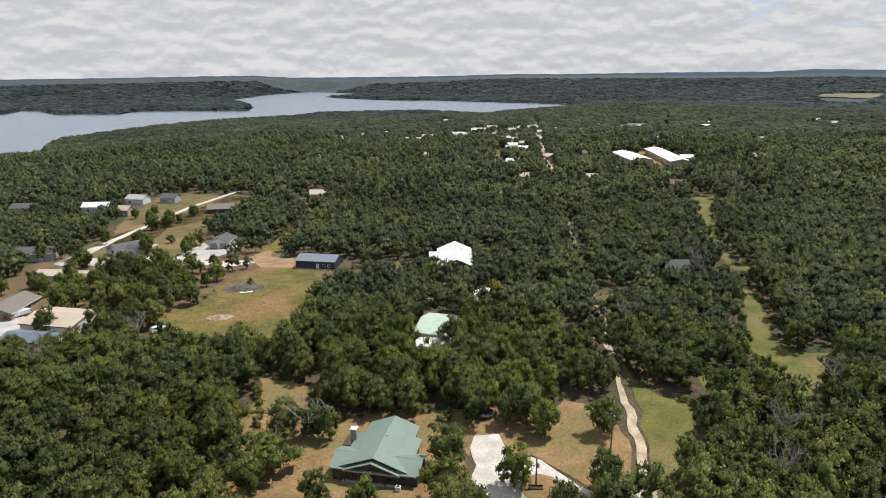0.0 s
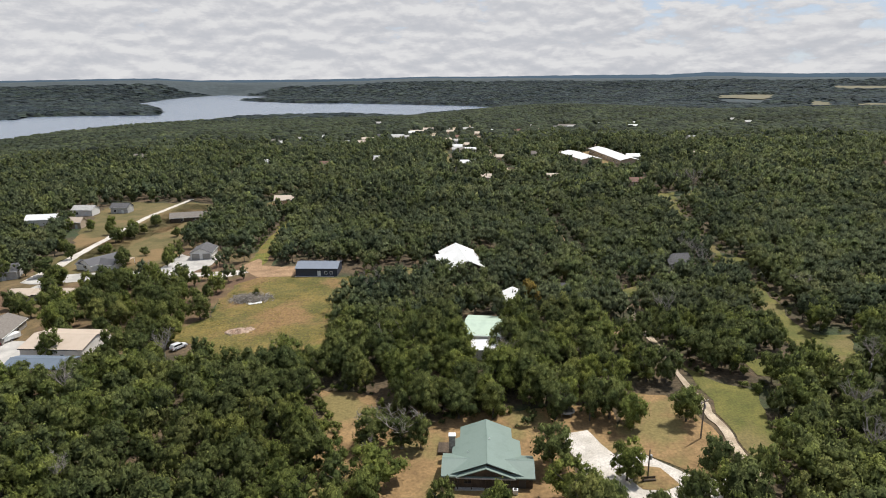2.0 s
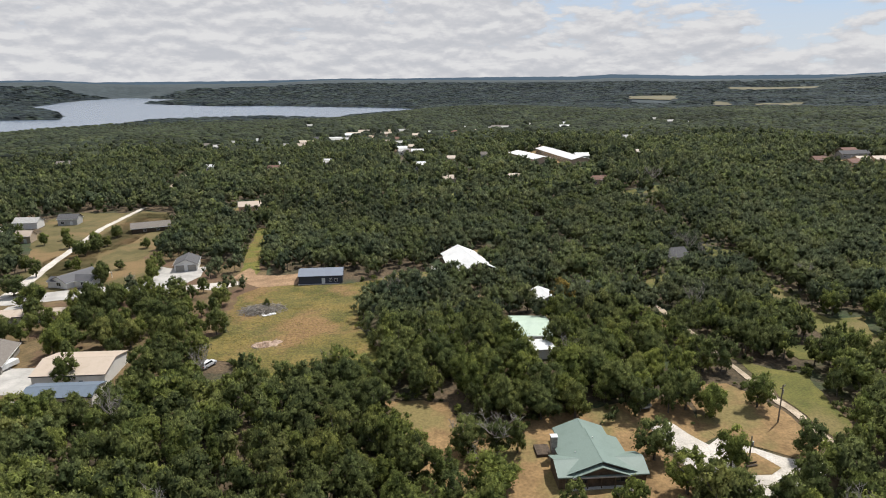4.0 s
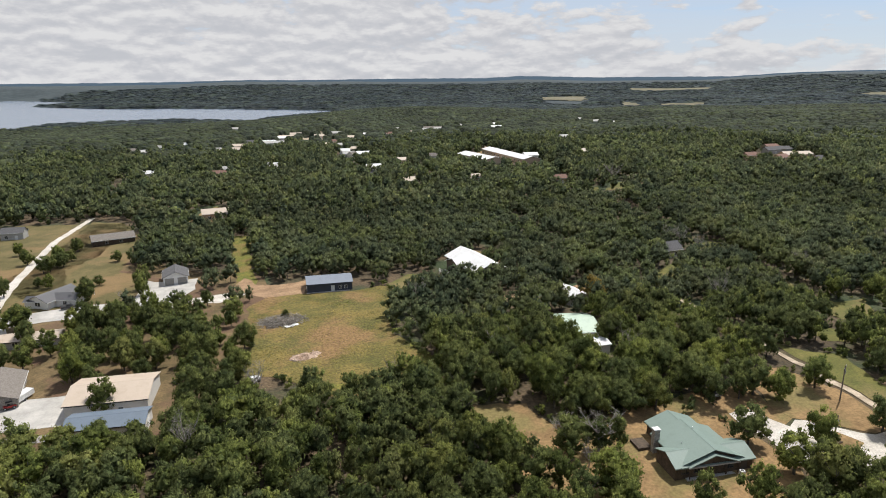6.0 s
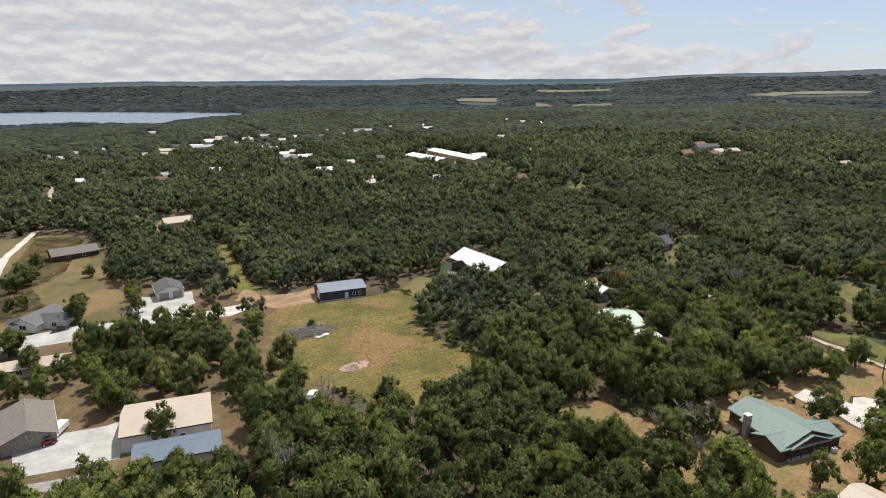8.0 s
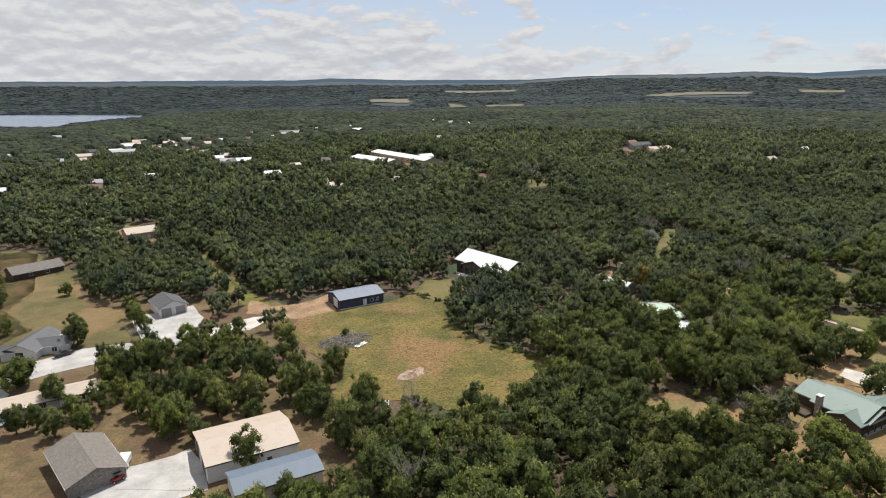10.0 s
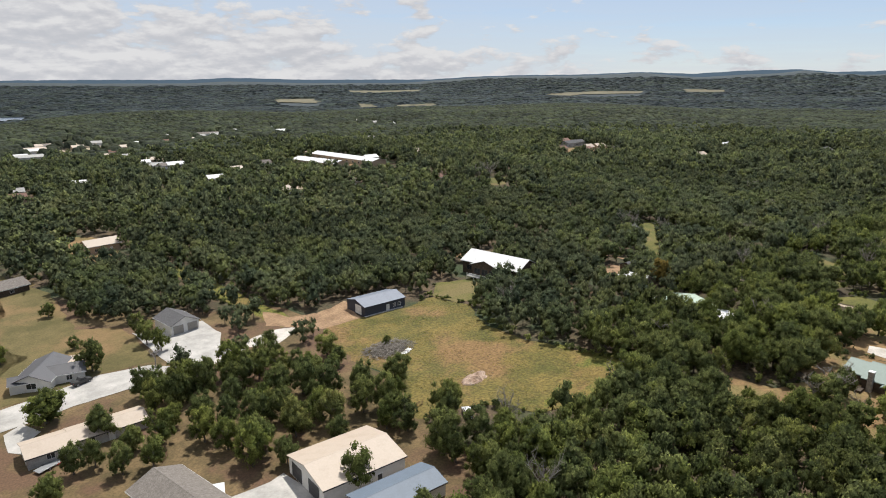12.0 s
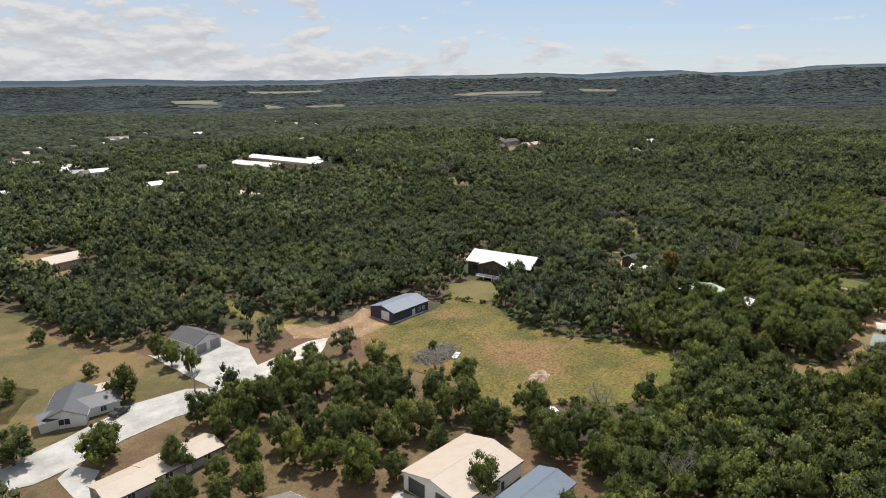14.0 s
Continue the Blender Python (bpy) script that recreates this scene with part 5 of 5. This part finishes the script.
def wood(name, templates, i, X, Y, R, H, material, seed, label):
    verts, facing = scatter(templates, X[i], Y[i], R[i], H[i], seed)
    ob = new(name, soup(name, verts, material, outward=facing))
    return tagged(ob, label, "trees", kind="stuff")


front, back = rest[Y[rest] < 168], rest[Y[rest] >= 168]
wood("woodland", [crown_template(100 + k, 700, 0.060, 26 + k % 3, lobe=1.1) for k in range(8)], front, X, Y, R, H, M_LEAF2, 3, "dense oak woodland in summer leaf")
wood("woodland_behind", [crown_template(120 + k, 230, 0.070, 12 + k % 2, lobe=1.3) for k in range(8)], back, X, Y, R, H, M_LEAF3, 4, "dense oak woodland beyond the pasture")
tz = land(X[rest], Y[rest])
stem = []
for x, y, z, h in zip(X[rest], Y[rest], tz, H[rest]):
    for a in range(3):
        p, q = 2.094 * a, 2.094 * (a + 1)
        b0, b1 = (x + 0.2 * math.cos(p), y + 0.2 * math.sin(p)), (x + 0.2 * math.cos(q), y + 0.2 * math.sin(q))
        stem.append(((*b0, z - 0.3), (*b1, z - 0.3), (x, y, z + h * 0.6)))
tagged(new("woodland_trunks", soup("woodland_trunks", np.array(stem), M_BARK)), "grey trunks standing in the oak woodland", "trees", kind="stuff")

# shrubs and saplings along the edges of the clearings
ux, uy = [], []
for poly in (FIELD, FIELD, CLEARING, YARD, BROWN_L, CUT, VERGE, GLADE, RIDE, CUT_FAR, STRIP, HALL_GREEN):
    for (x0, y0), (x1, y1) in zip(poly, poly[1:] + poly[:1]):
        k = max(1, int(math.hypot(x1 - x0, y1 - y0) / 1.5))
        u = (np.arange(k) + rs.rand(k)) / k
        ux.append(x0 + (x1 - x0) * u + rs.uniform(-2.2, 2.2, k))
        uy.append(y0 + (y1 - y0) * u + rs.uniform(-2.2, 2.2, k))
ux, uy = np.concatenate(ux), np.concatenate(uy)
clash = np.zeros(len(ux), bool)
for poly in CLEARINGS + [GROVE]:
    clash |= inside(ux, uy, poly)
for poly in (LOOP, TRACK, APRON, DRIVE, LINK_, FORE, EARTH):
    clash |= away(ux, uy, poly) < 1.8
for cx, cy, r_ in KEEP_OFF:
    clash |= np.hypot(ux - cx, uy - cy) < r_
ux, uy = ux[~clash], uy[~clash]
UR = rs.uniform(0.5, 1.5, len(ux))
wood("undergrowth", [crown_template(300 + k, 110, 0.15, 10, lobe=1.2) for k in range(5)], np.arange(len(ux)), ux, uy, UR, UR * rs.uniform(1.1, 1.9, len(ux)), M_LEAF2, 6, "shrubs and saplings along the wood's edges")

# further woods
X, Y = grid(-620, 760, -60, 800, 7.4)
d, az = np.hypot(X + 60, Y - 20), np.degrees(np.arctan2(X, Y))
ok = ~((X > -290) & (X < 190) & (Y > 66) & (Y < 340)) & (d < 640 + 160 * rs.rand(len(X))) & (Y > 0.10 * X + 85) & (X > -1.05 * Y - 60) & (d > 200) & ~off_limits(X, Y) & (Y > 66)

X, Y = X[ok], Y[ok]
R = rs.uniform(3.3, 6.3, len(X))
H = R * rs.uniform(0.9, 1.3, len(X)) + 5.0 + 2.0 * np.sin(X / 31 + 2 * np.sin(Y / 47)) * np.sin(Y / 38)
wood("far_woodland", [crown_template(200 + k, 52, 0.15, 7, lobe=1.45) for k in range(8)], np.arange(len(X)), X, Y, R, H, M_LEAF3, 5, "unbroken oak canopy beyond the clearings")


def dome_wood(name, x0, x1, y0, y1, pitch, r0, r1, size, material, seed, label, rim=(1.05, 0.1, 0.45)):
    """Far canopy: one low faceted dome a tree."""
    X, Y = grid(x0, x1, y0, y1, pitch)
    d, az = np.hypot(X + 60, Y - 20), np.degrees(np.arctan2(X, Y))
    ok = (d >= r0 + 160 * rs.rand(len(X))) & (d < r1 + 160 * rs.rand(len(X))) & (az > -50) & (az < 92) & ~inside(X, Y, LAKE) & ~in_pastures(X, Y)
    ok &= (away(X, Y, LAKE) > size * 0.7) & ~off_limits(X, Y)
    ok |= inside(X, Y, YARDS[1]) & (rs.rand(len(X)) < 0.22) & (d >= r0 + 80) & (d < r1)
    X, Y = X[ok], Y[ok]
    r = np.random.RandomState(seed)
    n = len(X)
    R = size * r.uniform(0.7, 1.25, n)
    Z = land(X, Y)
    Hh = 7.5 + min(size, 8.0) * r.uniform(0.1, 0.42, n)
    ring = lambda k, z0, z1: np.stack([np.stack((X + R * k * r.uniform(0.75, 1.2, n) * np.cos(6.2832 * j / 6 + k), Y + R * k * r.uniform(0.75, 1.2, n) * np.sin(6.2832 * j / 6 + k), Z + Hh * r.uniform(z0, z1, n)), -1) for j in range(6)], 1)
    top = np.stack((X + r.uniform(-0.2, 0.2, n) * R, Y + r.uniform(-0.2, 0.2, n) * R, Z + Hh), -1)
    a, b = ring(0.62, 0.8, 0.97), ring(*rim)
    v = np.concatenate((top[:, None], a, b), 1).reshape(-1, 3)
    f = []
    for j in range(6):
        k = (j + 1) % 6
        f += [(0, 1 + j, 1 + k), (1 + j, 7 + j, 7 + k), (1 + j, 7 + k, 1 + k)]
    f = (np.arange(n)[:, None, None] * 13 + np.array(f)[None]).reshape(-1).astype(np.int32)
    me = bpy.data.meshes.new(name)
    me.vertices.add(len(v))
    me.vertices.foreach_set("co", v.astype(np.float32).ravel())
    me.loops.add(len(f))
    me.loops.foreach_set("vertex_index", f)
    me.polygons.add(len(f) // 3)
    me.polygons.foreach_set("loop_start", np.arange(0, len(f), 3, dtype=np.int32))
    me.polygons.foreach_set("use_smooth", np.ones(len(f) // 3, bool))
    me.update(calc_edges=True)
    me.materials.append(material)
    return tagged(new(name, me), label, "trees", kind="stuff")


PASTURES = [[(842.9, 2347.7), (861.9, 2006.3), (787.9, 1887.1), (685.0, 1975.2)], [(884.0, 1837.1), (874.6, 1671.0), (781.3, 1538.9), (805.5, 1665.6)], [(877.9, 1609.3), (977.4, 1534.0), (936.0, 1473.1), (836.9, 1528.7)], [(1556.0, 2989.8), (1926.1, 2819.2), (1745.3, 2612.7), (1449.8, 2772.2)],
            [(1786.4, 1863.3), (2204.8, 1986.6), (2408.6, 1794.5), (2214.8, 1669.0), (1980.5, 1811.9), (1658.2, 1750.7)], [(2616.4, 1751.4), (2674.4, 1543.2), (2512.3, 1461.4), (2475.0, 1668.3)], [(811.3, 2321.4), (996.2, 2278.6), (860.5, 1964.3), (698.9, 1976.8)]]


def in_pastures(x, y):
    bad = np.zeros(len(x), bool)
    d = np.hypot(x + 100, y)
    for gap in (0, 60, 120, 180):
        px, py = x + (x + 100) / d * gap, y + y / d * gap
        for p in PASTURES:
            bad |= inside(px, py, p)
    return bad


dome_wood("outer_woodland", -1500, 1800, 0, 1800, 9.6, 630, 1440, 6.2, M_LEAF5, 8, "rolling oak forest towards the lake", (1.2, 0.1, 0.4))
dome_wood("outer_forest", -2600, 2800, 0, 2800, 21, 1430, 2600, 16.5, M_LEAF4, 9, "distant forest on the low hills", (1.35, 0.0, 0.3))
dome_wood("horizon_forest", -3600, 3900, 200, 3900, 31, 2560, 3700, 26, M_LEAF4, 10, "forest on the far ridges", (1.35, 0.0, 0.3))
for p in PASTURES:
    patch("pasture_far", p, M_HAY, 2.5, "pale hay pasture among distant woods", 8, "field")


# ---- loose things ----
M_CARPAINT = plain("white_car_paint", (0.72, 0.73, 0.74), 0.3)
M_RED = plain("red_plastic", (0.45, 0.03, 0.025), 0.4)
M_RUBBER = plain("black_rubber", (0.025, 0.025, 0.026), 0.8)
M_STEEL = plain("galvanised_steel", (0.42, 0.43, 0.44), 0.45, 0.6)
M_RUST = plain("rusty_steel", (0.16, 0.085, 0.05), 0.8, 0.2)
M_POLE = surface("tarred_pole", (0.09, 0.07, 0.055), (0.20, 0.17, 0.14), size=0.6, fine=0.1, rough=0.9, bump=0.4, depth=0.02)
M_MOUND = surface("pale_spoil", (0.26, 0.17, 0.115), (0.46, 0.34, 0.26), size=1.6, fine=0.3, rough=0.95, bump=0.7, depth=0.12)


def wheel(thing, x, y, r, w):
    t = part("wheel", tube(bmesh.new(), (x, y - w / 2, r), (x, y + w / 2, r), r, r, 16), M_RUBBER, thing)
    part("rim", tube(bmesh.new(), (x, y - w / 2 - 0.01, r), (x, y + w / 2 + 0.01, r), r * 0.6, r * 0.6, 12), M_STEEL, t)


def car(name, x, y, turn, paint, label, pickup=False, lift=0.17):
    c = root(name, x, y, turn, z=height(x, y) + lift, label=label, category="car")
    body = prism([(-2.4, 0.35), (2.4, 0.35), (2.45, 0.8), (2.2, 1.0), (1.2, 1.08), (-2.3, 1.08), (-2.45, 0.7)], -0.9, 0.9)
    bmesh.ops.bevel(body, geom=body.edges[:], offset=0.06, segments=2, affect="EDGES")
    b = part("body", body, paint, c)
    top = [(1.2, 1.06), (0.55, 1.7), (-0.5, 1.74), (-0.9, 1.06)] if pickup else [(1.2, 1.06), (0.5, 1.68), (-1.9, 1.7), (-2.25, 1.06)]
    part("cabin", prism(top, -0.78, 0.78), paint, c)
    part("windscreen", prism([(1.22, 1.1), (1.26, 1.1), (0.62, 1.66), (0.56, 1.66)], -0.68, 0.68), M_GLASS, c)
    for s in (-0.79, 0.79):
        part("side_window", prism([(1.0, 1.12), (0.5, 1.6), (-0.45 if pickup else -1.75, 1.62), (-0.75 if pickup else -1.95, 1.12)], s - 0.012, s + 0.012), M_GLASS, c)
        for u in (-1.5, 1.5):
            wheel(c, u, s * 1.08, 0.36, 0.24)
        part("headlight", block(2.38, 2.47, s * 0.85 - 0.18, s * 0.85 + 0.18, 0.7, 0.85), M_GLASS, c)
        part("tail_light", block(-2.49, -2.4, s * 0.95 - 0.1, s * 0.95 + 0.1, 0.7, 0.95), M_RED, c)
    if pickup:
        part("bed", block(-2.3, -0.95, -0.7, 0.7, 1.05, 1.1), M_RUBBER, c)
    return c


car("car", -115.4, 161.5, 62, M_CARPAINT, "white car parked at the corner of the pasture")
car("pickup_truck", -178.6, 237.2, 20, M_TRIM, "black pickup truck parked beside the bungalow", True, 0.285)

utv = root("utility_buggy", -170.6, 164.5, 25, z=height(-170.6, 164.5) + 0.25, label="red utility buggy on the concrete forecourt", category="buggy")
part("body", block(-1.3, 1.3, -0.65, 0.65, 0.4, 0.85, 0.08), M_RED, utv)
part("roof", block(-0.8, 0.6, -0.65, 0.65, 1.75, 1.82, 0.02), M_TRIM, utv)
for x in (-0.75, 0.55):
    for y in (-0.6, 0.6):
        part("roll_bar", tube(bmesh.new(), (x, y, 0.8), (x, y, 1.76), 0.03, 0.03, 6), M_TRIM, utv)
        wheel(utv, x * 1.4, y * 1.15, 0.33, 0.25)
part("seat", block(-0.5, 0.0, -0.55, 0.55, 0.85, 1.15, 0.05), M_RUBBER, utv)

kayak = root("kayak", -188.7, 201.4, 20, label="red kayak lying beside the long house", category="kayak")
bm = bmesh.new()
bmesh.ops.create_uvsphere(bm, u_segments=16, v_segments=8, radius=1, matrix=Matrix.Translation((0, 0, 0.25)) @ Matrix.Diagonal((1.7, 0.36, 0.24, 1)))
part("hull", bm, M_RED, kayak)
part("cockpit", tube(bmesh.new(), (0, 0, 0.44), (0, 0, 0.5), 0.26, 0.26, 14), M_RUBBER, kayak)


def pole(x, y, tall, turn, arm=True):
    p = root("utility_pole", x, y, turn, label="weathered wooden utility pole", category="utility pole", group="utility poles")
    part("shaft", tube(bmesh.new(), (0, 0, -0.5), (0, 0, tall), 0.17, 0.11, 10), M_POLE, p)
    part("transformer", tube(bmesh.new(), (0.32, 0, tall - 2.0), (0.32, 0, tall - 1.1), 0.2, 0.2, 12), M_STEEL, p)
    if arm:
        part("crossarm", block(-1.1, 1.1, -0.06, 0.06, tall - 0.55, tall - 0.4), M_POLE, p)
        for u in (-1.0, 0, 1.0):
            part("insulator", tube(bmesh.new(), (u, 0, tall - 0.4), (u, 0, tall - 0.18), 0.05, 0.035, 8), M_WHITE, p)
    return p


POLES = [(12.2, 113.2), (53.0, 129.2), (46.5, 118.6)]
for (x, y), h in zip(POLES, (8.6, 9.0, 7.5)):
    pole(x, y, h, 35)
pole(-1.5, 100.5, 6.0, 0, False)

# burn pile in the pasture: heaped limbs, a sapling, a pale slab
PX, PY = -107.9, 202.7
pile = root("brush_pile", PX, PY, label="heap of grey cut branches in the pasture", category="brush pile")
rnd = random.Random(21)
bm = bmesh.new()
for _ in range(620):
    a, d = rnd.uniform(0, 6.28), 6.4 * math.sqrt(rnd.random())
    top = 2.4 * (1 - (d / 6.6) ** 2)
    x, y, z = d * math.cos(a) * 1.25, d * math.sin(a) * 0.85, rnd.uniform(-0.05, max(0.1, top))
    b = rnd.uniform(0, 6.28)
    w = rnd.uniform(0.7, 2.0)
    tube(bm, (x, y, z), (x + w * math.cos(b), y + w * math.sin(b), max(0.0, z + rnd.uniform(-0.5, 0.6))), rnd.uniform(0.05, 0.13), 0.03, 4)
part("brushwood", bm, M_DEAD, pile)
bm = bmesh.new()
bmesh.ops.create_grid(bm, x_segments=24, y_segments=24, size=6.2)
for v in bm.verts:
    d = math.hypot(v.co.x / 1.2, v.co.y / 0.85)
    v.co.z = 1.0 * max(0, 1 - (d / 4.9) ** 2) + 0.25 * noise.noise((v.co.x, v.co.y, 0)) * (d < 5) - 0.03 - (0.3 if d > 5 else 0)
part("debris", bm, M_BARK, pile)
slab = root("pale_sheet", PX + 2.4, PY - 4.6, 25, z=height(PX, PY) + 0.35, label="crumpled white sheeting on the brush pile", category="sheeting")
bm = bmesh.new()
bmesh.ops.create_grid(bm, x_segments=10, y_segments=6, size=1.0, matrix=Matrix.Diagonal((2.2, 0.7, 1, 1)))
for v in bm.verts:
    v.co.z = 0.35 * noise.noise((v.co.x * 1.5, v.co.y * 2, 4)) + 0.15
bmesh.ops.solidify(bm, geom=bm.faces[:], thickness=0.04)
part("sheet", bm, M_WHITE, slab)
tree(4, PX + 0.5, PY + 2.5, 1.3, 3.6, 40, "lone oaks on the lawns")

MX, MY = -101.7, 173.7
mound = root("spoil_heap", MX, MY, 10, label="low heap of pale pinkish earth in the pasture", category="spoil heap")
bm = bmesh.new()
bmesh.ops.create_grid(bm, x_segments=30, y_segments=30, size=4.5)
for v in bm.verts:
    d = math.hypot(v.co.x / 1.35, v.co.y / 0.8)
    v.co.x *= 1.2
    v.co.z = max(0, 1 - (d / 3.2) ** 2) * (0.75 + 0.9 * noise.noise((v.co.x * 0.6, v.co.y * 0.6, 2))) + 0.1 * noise.noise((v.co.x * 2, v.co.y * 2, 5)) - (0.25 if d > 3.1 else 0)
part("earth", bm, M_MOUND, mound)
bm = bmesh.new()
for _ in range(70):
    a = rnd.uniform(0, 6.28)
    x, y = 4.2 * math.cos(a) + rnd.uniform(-1, 1), 2.6 * math.sin(a) + rnd.uniform(-0.7, 0.7)
    b = rnd.uniform(0, 6.28)
    tube(bm, (x, y, 0.05), (x + math.cos(b), y + math.sin(b), rnd.uniform(0.1, 0.5)), 0.05, 0.02, 4)
part("brushwood", bm, M_DEAD, mound)

# coarse grass and weeds of the pasture
fx, fy = np.array(FIELD).T
n = 26000
x, y = rs.uniform(fx.min(), fx.max(), n), rs.uniform(fy.min(), fy.max(), n)
k = inside(x, y, FIELD) & (np.sin(x * 0.31 + 2 * np.sin(y * 0.17)) + np.sin(y * 0.43 + x * 0.11) + rs.normal(size=n) * 0.9 > 0.2)
x, y = x[k], y[k]
z, a, s = land(x, y) + 0.1, rs.uniform(0, 6.28, len(x)), rs.uniform(0.06, 0.2, len(x))
M_WEED = foliage("pasture_weeds", (0.115, 0.125, 0.026), (0.25, 0.195, 0.058), 0.3, patch=9.0, warm=(0.22, 0.14, 0.06), crown=False)
tufts = np.stack((np.stack((x - s * np.cos(a), y - s * np.sin(a), z), -1), np.stack((x + s * np.cos(a), y + s * np.sin(a), z), -1), np.stack((x + s * 0.5 * np.sin(a), y, z + s * 1.1), -1)), 1)
tagged(new("pasture_grass", soup("pasture_grass", tufts, M_WEED)), "coarse straw-coloured grass and weeds of the pasture", "grass", kind="stuff")

# bare and yellowing trees
DEAD = trunk_mesh(91, True), trunk_mesh(92, True)
for i, (x, y, r, h, lab) in enumerate((
        (-47.3, 110.7, 4.6, 9.0, "leafless grey tree beside the log house"), (-54.0, 113.2, 3.4, 7.5, "leafless grey tree beside the log house"),
        (-52.6, 104.5, 2.0, 6.5, "thin leafless sapling in the yard"), (97.7, 379.9, 6.5, 15.0, "tall dead tree standing over the wood"), (92.0, 384.0, 5.0, 12.0, "tall dead tree standing over the wood"),
        (-161.2, 235.4, 2.2, 6.0, "sparse grey tree on the concrete apron"), (-157.3, 226.3, 2.4, 6.0, "sparse grey tree on the concrete apron"), (-82.2, 145.8, 3.2, 8.5, "pale leafless tree at the wood's edge"),
        (-54.6, 151.0, 3.6, 9.0, "pale leafless tree in the wood"), (60.9, 140.9, 3.4, 9.0, "pale leafless tree in the wood"))):
    t = tagged(root("bare_tree", x, y, i * 47), lab, "tree", "bare trees")
    t.scale = (r / 3.3, r / 3.3, h / 8.0)
    o = new("trunk", DEAD[i % 2])
    o.parent = t
grey = np.random.RandomState(31)
for i, k in enumerate(grey.choice(len(WX), 20, replace=False)):
    t = tagged(root("bare_tree", WX[k] + 2, WY[k] + 2, i * 61), "pale leafless tree among the oaks", "tree", "bare trees")
    t.scale = (1.0, 1.0, 1.2 + 0.25 * grey.rand())
    o = new("trunk", DEAD[i % 2])
    o.parent = t
yt = tagged(root("yellow_tree", -16.3, 176.7, 0), "small tree with yellowing leaves in the wood", "tree")
tp, fc = crown_template(77, 1400, 0.06, 24)
o = new("crown", soup("crown", tp * np.array([4, 4, 4.5 / 0.62]) + np.array([0, 0, 5.6]), M_YELLOW, outward=fc))
o.parent = yt
o = new("trunk", trunk_mesh(66))
o.parent = yt

# yard things
tramp = root("trampoline", -13.2, 122.8, label="round black trampoline in the yard", category="trampoline")
bm = tube(bmesh.new(), (0, 0, 0.78), (0, 0, 0.82), 1.9, 1.9, 28)
part("mat", bm, M_RUBBER, tramp)
ring_ = bmesh.new()
for i in range(28):
    a, b = 6.2832 * i / 28, 6.2832 * (i + 1) / 28
    tube(ring_, (2.0 * math.cos(a), 2.0 * math.sin(a), 0.8), (2.0 * math.cos(b), 2.0 * math.sin(b), 0.8), 0.07, 0.07, 6)
part("rim", ring_, M_TRIM, tramp)
for i in range(6):
    a = 6.2832 * i / 6
    part("leg", tube(bmesh.new(), (1.95 * math.cos(a), 1.95 * math.sin(a), 0), (1.95 * math.cos(a), 1.95 * math.sin(a), 0.78), 0.04, 0.04, 6), M_STEEL, tramp)
bench = root("bench", -1.5, 99.6, 8, label="dark timber bench on the drive's island", category="bench")
part("seat", block(-1.3, 1.3, -0.25, 0.25, 0.42, 0.5, 0.02), M_DARKWOOD, bench)
part("backrest", block(-1.3, 1.3, 0.25, 0.31, 0.55, 0.95, 0.02), M_DARKWOOD, bench)
for u in (-1.1, 1.1):
    part("leg", block(u - 0.06, u + 0.06, -0.22, 0.3, -0.05, 0.42), M_DARKWOOD, bench)


def panel_gate(x, y, turn):
    g_ = root("stock_gate", x, y, turn, label="rusty tubular stock gate standing on the brown yard", category="gate", group="stock gates")
    for u in (-1.1, 1.1):
        part("upright", tube(bmesh.new(), (u, 0, -0.1), (u, 0, 1.35), 0.05, 0.05, 6), M_RUST, g_)
    for k in range(5):
        part("rail", tube(bmesh.new(), (-1.1, 0, 0.2 + k * 0.26), (1.1, 0, 0.2 + k * 0.26), 0.035, 0.035, 6), M_RUST, g_)


for x, y, tn in ((-130.8, 166.3, 60), (-131.4, 170.5, 40), (-172.9, 188.7, 50), (-120.8, 172.1, 10)):
    panel_gate(x, y, tn)
tank = root("propane_tank", -146.6, 182.7, 30, label="white propane tank on short legs", category="tank")
bm = bmesh.new()
bmesh.ops.create_uvsphere(bm, u_segments=16, v_segments=10, radius=0.45, matrix=Matrix.Translation((0, 0, 0.75)) @ Matrix.Diagonal((2.6, 1, 1, 1)))
part("shell", bm, M_WHITE, tank)
for u in (-0.6, 0.6):
    part("leg", block(u - 0.08, u + 0.08, -0.3, 0.3, -0.1, 0.4), M_STEEL, tank)
trailer = root("flatbed_trailer", -191.6, 201.1, 25, label="low grey flatbed trailer beside the long house", category="trailer")
part("deck", block(-2.4, 2.4, -0.95, 0.95, 0.5, 0.62, 0.02), M_STEEL, trailer)
part("drawbar", tube(bmesh.new(), (2.4, 0, 0.5), (3.6, 0, 0.45), 0.05, 0.05, 6), M_STEEL, trailer)
for s in (-1.05, 1.05):
    wheel(trailer, -0.3, s, 0.33, 0.2)

box_trailer = root("box_trailer", -169.3, 168.8, 70, z=height(-169.3, 168.8) + 0.1, label="white box trailer parked beside the brown house", category="trailer")
part("box", block(-2.6, 2.6, -1.05, 1.05, 0.55, 1.9, 0.06), M_WHITE, box_trailer)
part("drawbar", tube(bmesh.new(), (2.6, 0, 0.6), (3.7, 0, 0.5), 0.06, 0.06, 6), M_STEEL, box_trailer)
for s in (-1.0, 1.0):
    wheel(box_trailer, -0.4, s, 0.36, 0.22)
    part("mudguard", block(-0.9, 0.1, s * 1.1 - 0.12, s * 1.1 + 0.12, 0.74, 0.8), M_STEEL, box_trailer)
